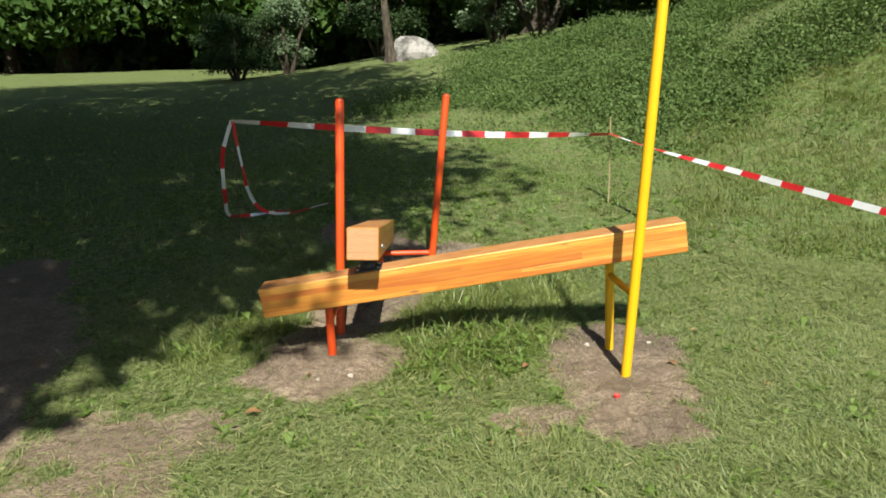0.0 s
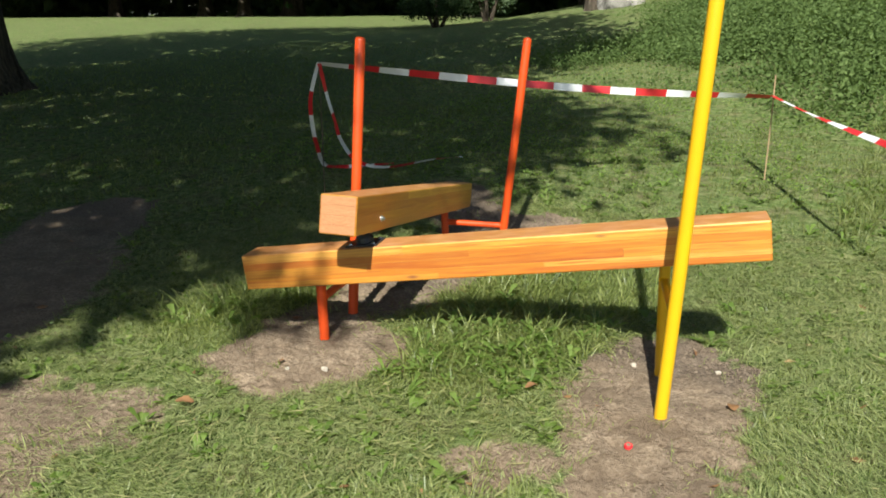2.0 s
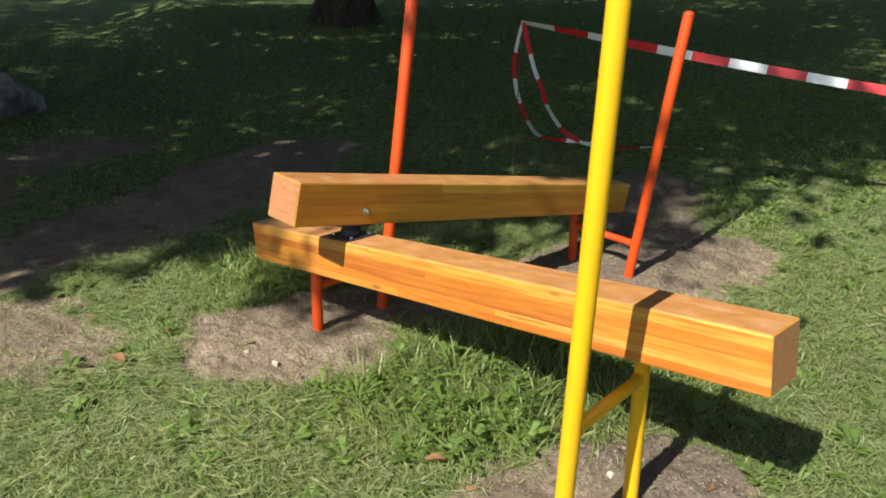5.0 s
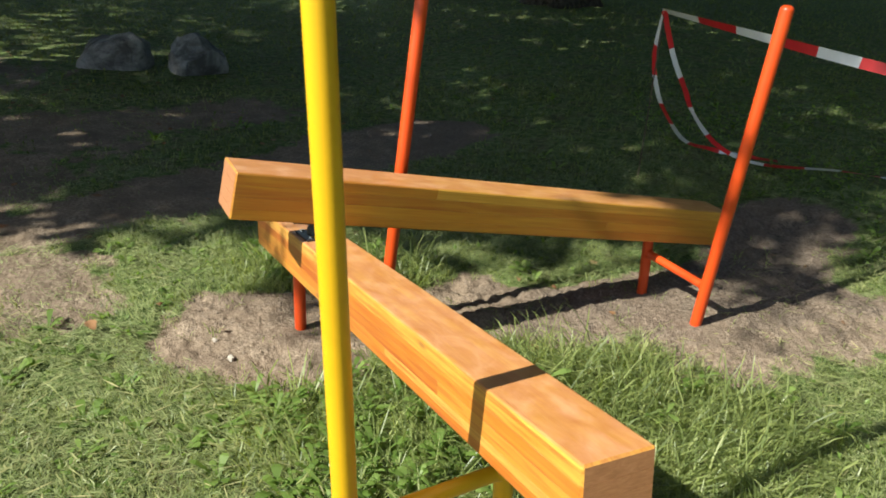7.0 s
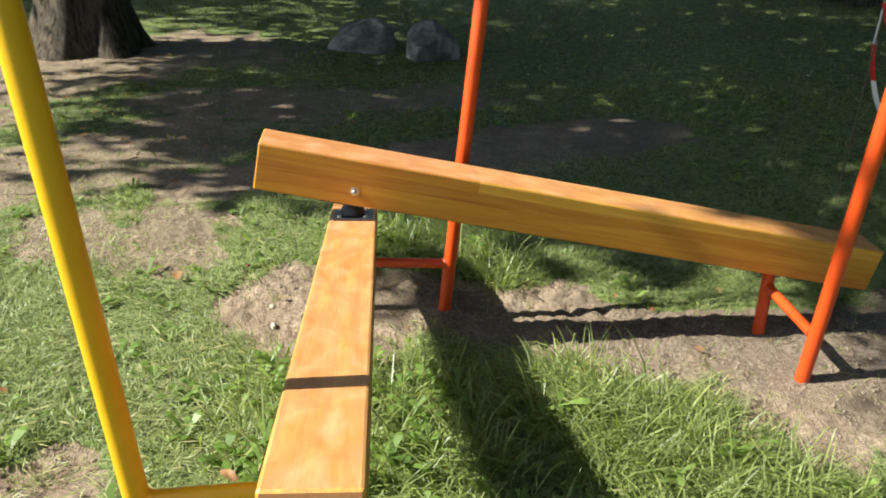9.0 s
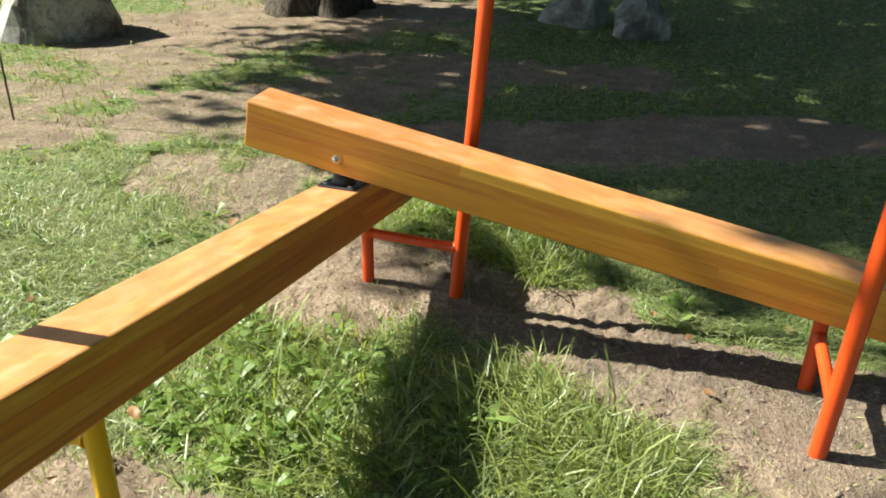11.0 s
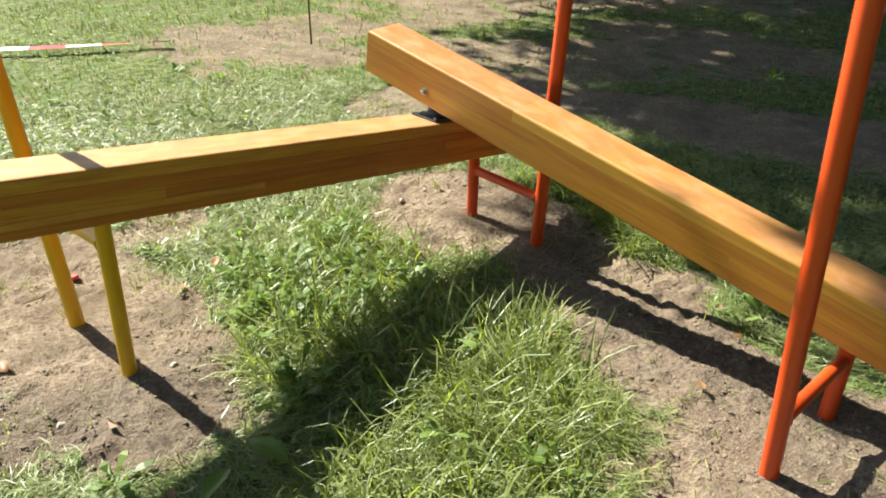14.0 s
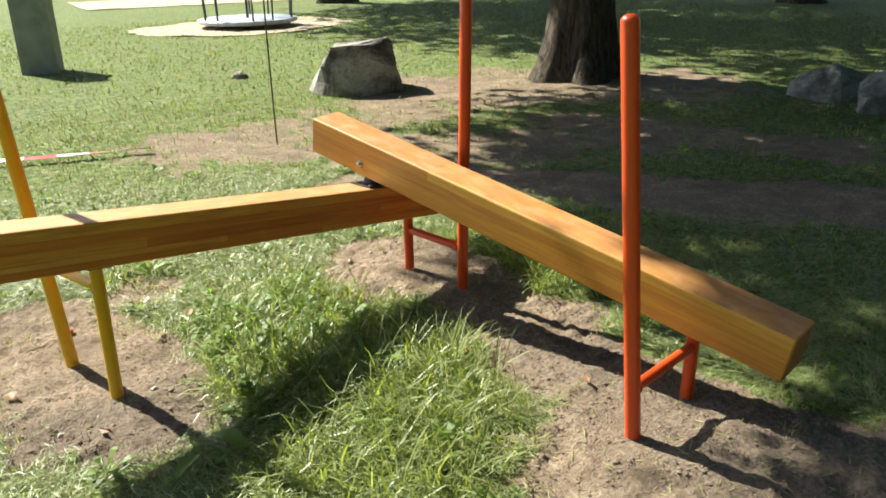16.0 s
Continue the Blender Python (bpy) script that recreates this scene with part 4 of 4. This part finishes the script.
# ---- lawn ----
def blades(rnd, x, y, height, width, bend, lean_scale=0.5):
    """Grass blades of three triangles each."""
    n = len(x)
    z = ground_z(x, y)
    a = 4.0 * fbm(x, y, 2.6, 3, 77) + rnd.normal(0, 1.5, n)
    d = np.stack([np.cos(a), np.sin(a), np.zeros(n)], 1)
    face = a + rnd.normal(0, 0.7, n)
    s = np.stack([-np.sin(face), np.cos(face), np.zeros(n)], 1) * (width / 2)[:, None]
    root = np.stack([x, y, z - 0.004], 1)
    h = height[:, None]
    b = (bend * rnd.uniform(0.3, 1.6, n))[:, None]
    up = np.array([[0, 0, 1.0]])
    m = root + d * h * b * 0.35 + up * h * 0.62
    t = root + d * h * b * 1.15 + up * h * (1 - 0.35 * np.minimum(b, 1.6))
    v = np.stack([root - s, root + s, m - s * 0.8, m + s * 0.8, t], 1)
    o = (np.arange(n) * 5)[:, None]
    f = np.concatenate([o + [0, 1, 3], o + [0, 3, 2], o + [2, 3, 4]], 1).reshape(-1, 3)
    return v.reshape(-1, 3), f


def scatter(rnd, n, x0, x1, y0, y1, hole=None, thin=True):
    x, y = rnd.uniform(x0, x1, n), rnd.uniform(y0, y1, n)
    ok = np.ones(n, bool)
    if hole:
        ok &= ~((x > hole[0]) & (x < hole[1]) & (y > hole[2]) & (y < hole[3]))
    x, y = x[ok], y[ok]
    if thin:
        m = soil_mask(x, y)
        ok = rnd.uniform(0.04, 1, len(x)) > m * 1.25
        x, y = x[ok], y[ok]
    return x, y


def lushness(x, y):
    """Longer grass under the beams and in uneven tufts."""
    l = np.maximum(np.clip(capsule(x, y, -1.05, 4.15, -0.75, 4.45, 0.6) * 1.6, 0, 1), np.clip(capsule(x, y, -1.2, 4.9, -0.9, 5.3, 0.55) * 1.5, 0, 1))
    l = np.maximum(l, 0.8 * np.clip(capsule(x, y, -2.4, 3.9, -2.2, 4.4, 0.4) * 1.4, 0, 1))
    return np.clip(l + 0.35 * fbm(x, y, 2.4, 3, 71), 0, 1)


def tufts(rnd, x, y, per, length, width, spread, droop, combed=0.0):
    """Tufts of thin drooping blades of five triangles each; combed: the share that lies over the same way as its neighbours."""
    n = len(x) * per
    rep = lambda v: np.repeat(v, per)
    a = rnd.uniform(0, 2 * np.pi, n)
    off = np.abs(rnd.normal(0, 1, n)) * rep(spread)
    px, py = rep(x) + off * np.cos(a), rep(y) + off * np.sin(a)
    way = 5.0 * fbm(px, py, 1.5, 2, 83) + rnd.normal(0, 0.45, n)
    lying = rnd.uniform(0, 1, n) < combed
    a = np.where(lying, way, a + rnd.normal(0, 0.7, n))
    ln = rep(length) * rnd.uniform(0.35, 1.25, n)
    w = rep(width) * rnd.uniform(0.6, 1.3, n)
    th = np.clip(rnd.normal(0.35, 0.25, n) + 0.35 * lying, 0.02, 1.2)
    turn = np.clip(rep(droop) * rnd.uniform(0.3, 1.7, n), 0, 1.9)
    d = np.stack([np.cos(a), np.sin(a), np.zeros(n)], 1)
    side = a + rnd.normal(0, 0.5, n)
    s = np.stack([-np.sin(side), np.cos(side), np.zeros(n)], 1) * (w / 2)[:, None]
    up = np.array([[0, 0, 1.0]])
    p = np.stack([px, py, ground_z(px, py) - 0.004], 1)
    st = [p - s, p + s]
    for seg, ww, k in ((0.4, 1.0, 0.15), (0.35, 0.8, 0.6), (0.25, 0.0, 1.0)):
        ang = th + turn * k
        p = p + (d * np.sin(ang)[:, None] + up * np.cos(ang)[:, None]) * (ln * seg)[:, None]
        st += [p - s * ww, p + s * ww] if ww else [p]
    v = np.stack(st, 1)
    v[:, 2:, 2] = np.maximum(v[:, 2:, 2], v[:, :1, 2] + 0.008)
    o = (np.arange(n) * 7)[:, None]
    f = np.concatenate([o + q for q in ([0, 1, 3], [0, 3, 2], [2, 3, 5], [2, 5, 4], [4, 5, 6])], 1).reshape(-1, 3)
    return v.reshape(-1, 3), f


NEAR = (-3.3, 1.7, 1.9, 6.8)
rnd = np.random.default_rng(81)
x, y = scatter(rnd, 27000, *NEAR)
l = lushness(x, y)
clump = fbm(x, y, 7.0, 2, 85)
ok = rnd.uniform(-0.75, 0.35, len(x)) < clump
x, y, l = x[ok], y[ok], l[ok]
n = len(x)
v1, f1 = tufts(rnd, x, y, 8, (0.045 + 0.12 * l) * rnd.uniform(0.5, 1.4, n), (0.0024 + 0.0020 * l) * rnd.uniform(0.6, 1.4, n), 0.018 + 0.016 * l, 0.9 + 0.8 * l, 0.5)
# long broad blades that lie over the rest in the rank places
x, y = scatter(rnd, 16000, -2.7, 1.2, 3.0, 6.2)
l = lushness(x, y)
ok = rnd.uniform(0.15, 1.0, len(x)) < l
x, y, l = x[ok], y[ok], l[ok]
n = len(x)
v6, f6 = tufts(rnd, x, y, 3, rnd.uniform(0.12, 0.27, n) * (0.5 + 0.5 * l), rnd.uniform(0.0035, 0.0065, n), np.full(n, 0.02), rnd.uniform(1.0, 1.8, n), 0.4)
v1, f1 = np.concatenate([v1, v6]), np.concatenate([f1, f6 + len(v1)])
MID = (-6.5, 3.4, -1.5, 10.5)
x, y = scatter(rnd, 120000, *MID, hole=NEAR)
l = lushness(x, y)
ok = rnd.uniform(0, 1, len(x)) < 0.55 + 0.4 * l + 0.5 * fbm(x, y, 4, 2, 79)
x, y, l = x[ok], y[ok], l[ok]
v2, f2 = blades(rnd, x, y, (0.045 + 0.07 * l) * rnd.uniform(0.4, 1.5, len(x)), rnd.uniform(0.004, 0.0095, len(x)), 0.9 + 0.3 * l)
FAR = (-16, 8, -12, 20)
x, y = scatter(rnd, 80000, *FAR, hole=MID)
v3, f3 = blades(rnd, x, y, 0.048 * rnd.uniform(0.5, 1.5, len(x)), rnd.uniform(0.009, 0.018, len(x)), np.full(len(x), 0.9))
# rough grass towards the bank
x, y = rnd.uniform(0.2, 6.5, 10000), rnd.uniform(5.2, 13, 10000)
ok = (fbm(x, y, 1.7, 3, 73) + rnd.uniform(-0.35, 0.35, len(x)) > -0.12) & ~((x < 1.7) & (y < 6.8))
x, y = x[ok], y[ok]
n = len(x)
v4, f4 = tufts(rnd, x, y, 8, rnd.uniform(0.07, 0.17, n), rnd.uniform(0.004, 0.008, n), np.full(n, 0.03), rnd.uniform(0.6, 1.3, n))
v3, f3 = np.concatenate([v3, v4]), np.concatenate([f3, f4 + len(v3)])
x, y = rnd.uniform(-2.7, 0.7, 9000), rnd.uniform(3.1, 6.8, 9000)
m = soil_mask(x, y)
ok = (m > 0.35) & (rnd.uniform(0, 1, len(x)) < 0.55 - 0.5 * m + 0.25 * fbm(x, y, 6, 2, 75))
x, y = x[ok], y[ok]
n = len(x)
v5, f5 = tufts(rnd, x, y, 5, rnd.uniform(0.025, 0.07, n), np.full(n, 0.0028), np.full(n, 0.02), rnd.uniform(0.8, 1.5, n))
v1, f1 = np.concatenate([v1, v5]), np.concatenate([f1, f5 + len(v1)])
tagged(soup("grass", v1, f1, M_GRASS), "uneven green grass in tufts round the beams", "grass", kind="stuff")
tagged(soup("lawn", np.concatenate([v2, v3]), np.concatenate([f2, f3 + len(v2)]), M_LAWN), "short green lawn grass of the park", "grass", kind="stuff")

# fine grass lying matted and combed over the ground
x, y = scatter(rnd, 330000, -4.2, 2.6, 1.1, 7.4)
ok = rnd.uniform(0, 1, len(x)) < smooth(-4.2, -2.9, x) * smooth(2.6, 1.3, x) * smooth(1.1, 2.4, y) * smooth(7.4, 6.3, y)
x, y = x[ok], y[ok]
n = len(x)
a = 5.0 * fbm(x, y, 1.5, 2, 83) + rnd.normal(0, 0.75, n)
ln = rnd.uniform(0.03, 0.085, n)
z = ground_z(x, y) + rnd.uniform(0.004, 0.04, n) * (1 - soil_mask(x, y))
lift = rnd.normal(0.1, 0.3, n)
d = np.stack([np.cos(a), np.sin(a), lift], 1) * ln[:, None]
bow = np.stack([-np.sin(a), np.cos(a), rnd.uniform(0, 1.2, n)], 1) * (ln * rnd.normal(0, 0.12, n))[:, None]
s = np.stack([-np.sin(a), np.cos(a), rnd.uniform(-0.5, 0.5, n)], 1) * rnd.uniform(0.0009, 0.0019, n)[:, None]
p = np.stack([x, y, z], 1)
v = np.stack([p - d / 2, p + bow - s, p + d / 2, p + bow + s], 1).reshape(-1, 3)
tagged(soup("matted_grass", v, np.arange(4 * n).reshape(n, 4), M_MATTED), "fine grey-green grass lying matted on the ground", "grass", kind="stuff")

# mown clippings lying on the lawn
x, y = scatter(rnd, 50000, -6.0, 2.2, -2.0, 6.8, thin=False)
ok = fbm(x, y, 1.1, 2, 91) + rnd.uniform(-0.5, 0.5, len(x)) > 0.05 + 0.3 * lushness(x, y) + 0.5 * soil_mask(x, y)
x, y = x[ok], y[ok]
n = len(x)
a = rnd.uniform(0, 2 * np.pi, n)
ln = rnd.uniform(0.03, 0.11, n)
z = ground_z(x, y) + rnd.uniform(0.01, 0.06, n) * (1 - soil_mask(x, y)) + 0.004
d = np.stack([np.cos(a), np.sin(a), rnd.uniform(-0.15, 0.15, n)], 1) * ln[:, None]
s = np.stack([-np.sin(a), np.cos(a), rnd.uniform(-0.4, 0.4, n)], 1) * rnd.uniform(0.0014, 0.0034, n)[:, None]
p = np.stack([x, y, z], 1)
v = np.stack([p - d / 2, p - s, p + d / 2, p + s], 1).reshape(-1, 3)
tagged(soup("grass_clippings", v, np.arange(4 * n).reshape(n, 4), M_STRAW), "pale mown grass clippings scattered on the lawn", "grass clippings", kind="stuff")


def rosettes(rnd, x, y, leaf_n, length, width, rise_by):
    """Broad-leaved weeds: each a ring of arched leaves of four quads."""
    k = len(x)
    x, y = np.repeat(x, leaf_n), np.repeat(y, leaf_n)
    n = len(x)
    a = rnd.uniform(0, 2 * np.pi, n)
    ln = (np.repeat(length, leaf_n) * rnd.uniform(0.6, 1.2, n))[:, None]
    w = (np.repeat(width, leaf_n) * rnd.uniform(0.7, 1.2, n))[:, None]
    d = np.stack([np.cos(a), np.sin(a), np.zeros(n)], 1)
    s = np.stack([-np.sin(a), np.cos(a), np.zeros(n)], 1)
    up = np.array([[0, 0, 1.0]])
    lift = rnd.uniform(0.35, 1.1, n)[:, None]
    p = np.stack([x, y, ground_z(x, y) + np.repeat(rise_by, leaf_n) * rnd.uniform(0, 1, n)], 1)
    st = []
    for t, ww in ((0.0, 0.12), (0.35, 0.55), (0.7, 1.0), (0.92, 0.6), (1.0, 0.05)):
        c = p + d * ln * t * (1 - 0.25 * lift * t) + up * ln * lift * (t - 0.55 * t * t) * 1.1
        st += [c - s * w * ww / 2 + up * w * ww * 0.12, c + s * w * ww / 2 + up * w * ww * 0.12]
    v = np.stack(st, 1).reshape(-1, 3)
    o = (np.arange(n) * 10)[:, None]
    f = np.concatenate([o + [2 * i, 2 * i + 1, 2 * i + 3, 2 * i + 2] for i in range(4)], 1).reshape(-1, 4)
    return v, f


def cluster(n, cx, cy, r):
    return rnd.normal(cx, r, n), rnd.normal(cy, r, n)


spots = [cluster(48, -0.72, 4.3, 0.22), cluster(22, -1.1, 4.2, 0.2), cluster(10, -0.95, 4.75, 0.25), cluster(18, -0.6, 3.95, 0.2), cluster(12, -0.6, 4.6, 0.2), cluster(34, -1.15, 3.75, 0.28), cluster(26, -2.25, 4.0, 0.25), cluster(22, -2.3, 3.3, 0.3), cluster(16, -1.9, 2.4, 0.3),
         cluster(30, 0.55, 5.2, 0.5), cluster(30, 0.9, 4.2, 0.45), cluster(36, -1.3, 6.9, 0.5), cluster(40, -0.9, 7.4, 0.8), cluster(36, -1.0, 2.7, 0.5), cluster(22, -2.5, 6.2, 0.4),
         (rnd.uniform(-6, 3, 420), rnd.uniform(0, 10, 420))]
x, y = np.concatenate([s[0] for s in spots]), np.concatenate([s[1] for s in spots])
ok = soil_mask(x, y) < 0.45
x, y = x[ok], y[ok]
v, f = rosettes(rnd, x, y, 7, rnd.uniform(0.045, 0.105, len(x)), rnd.uniform(0.014, 0.034, len(x)), 0.09 * lushness(x, y))
tagged(soup("weeds", v, f, M_WEED), "broad-leaved green weeds growing among the grass", "weeds", kind="stuff")

# clover and other small leaves close to the ground
x, y = np.concatenate([rnd.uniform(-5, 4.5, 40000), rnd.uniform(-3.3, 2.0, 3000)]), np.concatenate([rnd.uniform(6.6, 13, 40000), rnd.uniform(1.8, 6.8, 3000)])
ok = (fbm(x, y, 1.3, 3, 97) + rnd.uniform(-0.4, 0.4, len(x)) > 0.08) & (soil_mask(x, y) < 0.3)
x, y = x[ok], y[ok]
p = np.stack([x, y, ground_z(x, y) + rnd.uniform(0.012, 0.055, len(x))], 1)
v, f = leaves(rnd, p, 1, (0, 0, 0.004), 0.029, 0.0, 0.6)
tagged(soup("clover", v, f, M_WEED), "small green clover leaves spread through the lawn", "clover", kind="stuff")

# crumbs of earth on the bare patches
x, y = rnd.uniform(-2.6, 0.6, 180000), rnd.uniform(3.1, 6.8, 180000)
ok = (soil_mask(x, y) > 0.5) & (rnd.uniform(0, 1, len(x)) < (0.45 + 0.6 * fbm(x, y, 2.5, 3, 95)) * np.where((x > -0.7) & (y < 4.15), 0.25, 1.0))
x, y = x[ok][:7000], y[ok][:7000]
n = len(x)
r = 0.0025 + 0.008 * rnd.uniform(0, 1, n) ** 4
tmp = bmesh.new()
bmesh.ops.create_icosphere(tmp, subdivisions=1, radius=1)
bmesh.ops.triangulate(tmp, faces=tmp.faces)
base = np.array([p.co[:] for p in tmp.verts])
tri = np.array([[p.index for p in q.verts] for q in tmp.faces])
tmp.free()
k = len(base)
v = base[None] * rnd.uniform(0.75, 1.15, (n, k, 1)) * rnd.uniform(0.7, 1.2, (n, 1, 3)) * np.array([1, 1, 0.7]) * r[:, None, None]
v += np.stack([x, y, ground_z(x, y) - r * 0.1], 1)[:, None]
f = (np.arange(n)[:, None, None] * k + tri[None]).reshape(-1, 3)
tagged(soup("earth_clods", v.reshape(-1, 3), f, M_CLOD), "loose brown crumbs of earth on bare ground", "earth clods", kind="stuff")

# dry leaves
x = np.concatenate([rnd.uniform(-3.5, 0.8, 60), rnd.normal(-5.2, 1.2, 400)])
y = np.concatenate([rnd.uniform(2.2, 6.5, 60), rnd.normal(1.2, 1.4, 400)])
p = np.stack([x, y, ground_z(x, y) + 0.02], 1)
v, f = leaves(rnd, p, 1, (0, 0, 0.006), 0.055, 0)
v = v.reshape(-1, 4, 3)
v[:, :, 2] = v[:, :1, 2] + (v[:, :, 2] - v[:, :1, 2]) * 0.3
tagged(soup("fallen_leaves", v.reshape(-1, 3), f, M_DRY), "brown fallen leaves scattered on grass and earth", "fallen leaves", kind="stuff")


# ---- single small things ----
def single_leaf(name, x, y, length, width, turn, material, label, lift=0.012, category="leaf", arch=0.25):
    """One leaf with a fold along its rib and an arched blade."""
    bm = bmesh.new()
    rows = []
    for i in range(9):
        t = i / 8
        w = width * 0.5 * (math.sin(math.pi * min(t * 0.93 + 0.04, 1)) ** 0.8) * (1 + 0.12 * math.sin(t * 23))
        z = arch * length * (t - t * t) * 1.4
        rows.append([bm.verts.new((length * (t - 0.5), k * w, z + abs(k) * w * 0.3 + 0.0015 * math.sin(9 * t + 3 * k))) for k in (-1, -0.5, 0, 0.5, 1)])
    for a, b in zip(rows, rows[1:]):
        for k in range(4):
            bm.faces.new((a[k], a[k + 1], b[k + 1], b[k]))
    ob = part(name, bm, material, None, label, soft=True)
    ob.matrix_world = Matrix.Translation((x, y, floor_at(x, y) + lift)) @ pose(0, 0, 0, 6, 4, turn)
    return tagged(ob, label, category)


single_leaf("dry_leaf", -1.735, 3.12, 0.075, 0.045, 30, M_DRY, "orange-brown dry leaf lying on mown grass", 0.04)
single_leaf("dry_leaf", -0.585, 3.915, 0.07, 0.03, 70, M_DRY, "yellowish dry leaf lying on grass", 0.05)
single_leaf("dry_leaf", 0.15, 4.21, 0.06, 0.045, 110, M_DRY, "brown dry leaf lying on bare earth")
single_leaf("dry_leaf", -1.435, 4.84, 0.07, 0.05, 10, M_DRY, "reddish dry leaf at the edge of the grass", 0.03)
single_leaf("dock_leaf", -0.455, 4.965, 0.13, 0.06, 120, M_WEED, "broad pale green dock leaf among grass", 0.06)
single_leaf("dock_leaf", -0.30, 5.02, 0.12, 0.05, 40, M_WEED, "broad pale green dock leaf among grass", 0.05)
rock("stone", -1.47, 3.67, 0.016, 0.012, 0.017, 30, 14, M_PEBBLE, "small pale stone on bare earth", 0.003)
rock("stone", -1.62, 3.60, 0.012, 0.009, 0.013, 80, 15, M_PEBBLE, "tiny pale stone on bare earth", 0.003)
rock("stone", -0.32, 4.42, 0.015, 0.011, 0.014, 10, 16, M_PEBBLE, "small pale stone beside the yellow posts", 0.003)
rock("stone", 0.02, 4.55, 0.014, 0.011, 0.014, 50, 17, M_PEBBLE, "tiny pale stone on bare earth", 0.003)

cap = thing("bottle_cap", "small red plastic bottle cap lying on bare earth", "bottle cap", Matrix.Translation((-0.11, 3.725, floor_at(-0.11, 3.725) + 0.002)) @ pose(0, 0, 0, 7, 5, 0))
bm = bmesh.new()
sweep(bm, [(0, 0, 0), (0, 0, 0.010), (0, 0, 0.0125)], [0.0155, 0.0152, 0.0135], 28)
part("shell", bm, M_RED, cap)
bm = bmesh.new()
sweep(bm, [(0, 0, 0.0124), (0, 0, 0.0130)], [0.0085, 0.0082], 24)
part("top_disc", bm, M_CLOD, cap, "earth-stained disc")

twig = bmesh.new()
tz = floor_at(0.03, 3.81) + 0.006
sweep(twig, [(-0.06, -0.02, 0), (-0.02, 0.004, 0.006), (0.03, 0.0, 0.004), (0.09, 0.014, 0.002)], [0.0022, 0.002, 0.0018, 0.001], 7)
ob = tagged(part("twig", twig, M_RUST, None, "", True), "thin dark twig lying on bare earth", "twig")
ob.matrix_world = Matrix.Translation((0.03, 3.81, tz)) @ pose(0, 0, 0, 0, 0, 15)
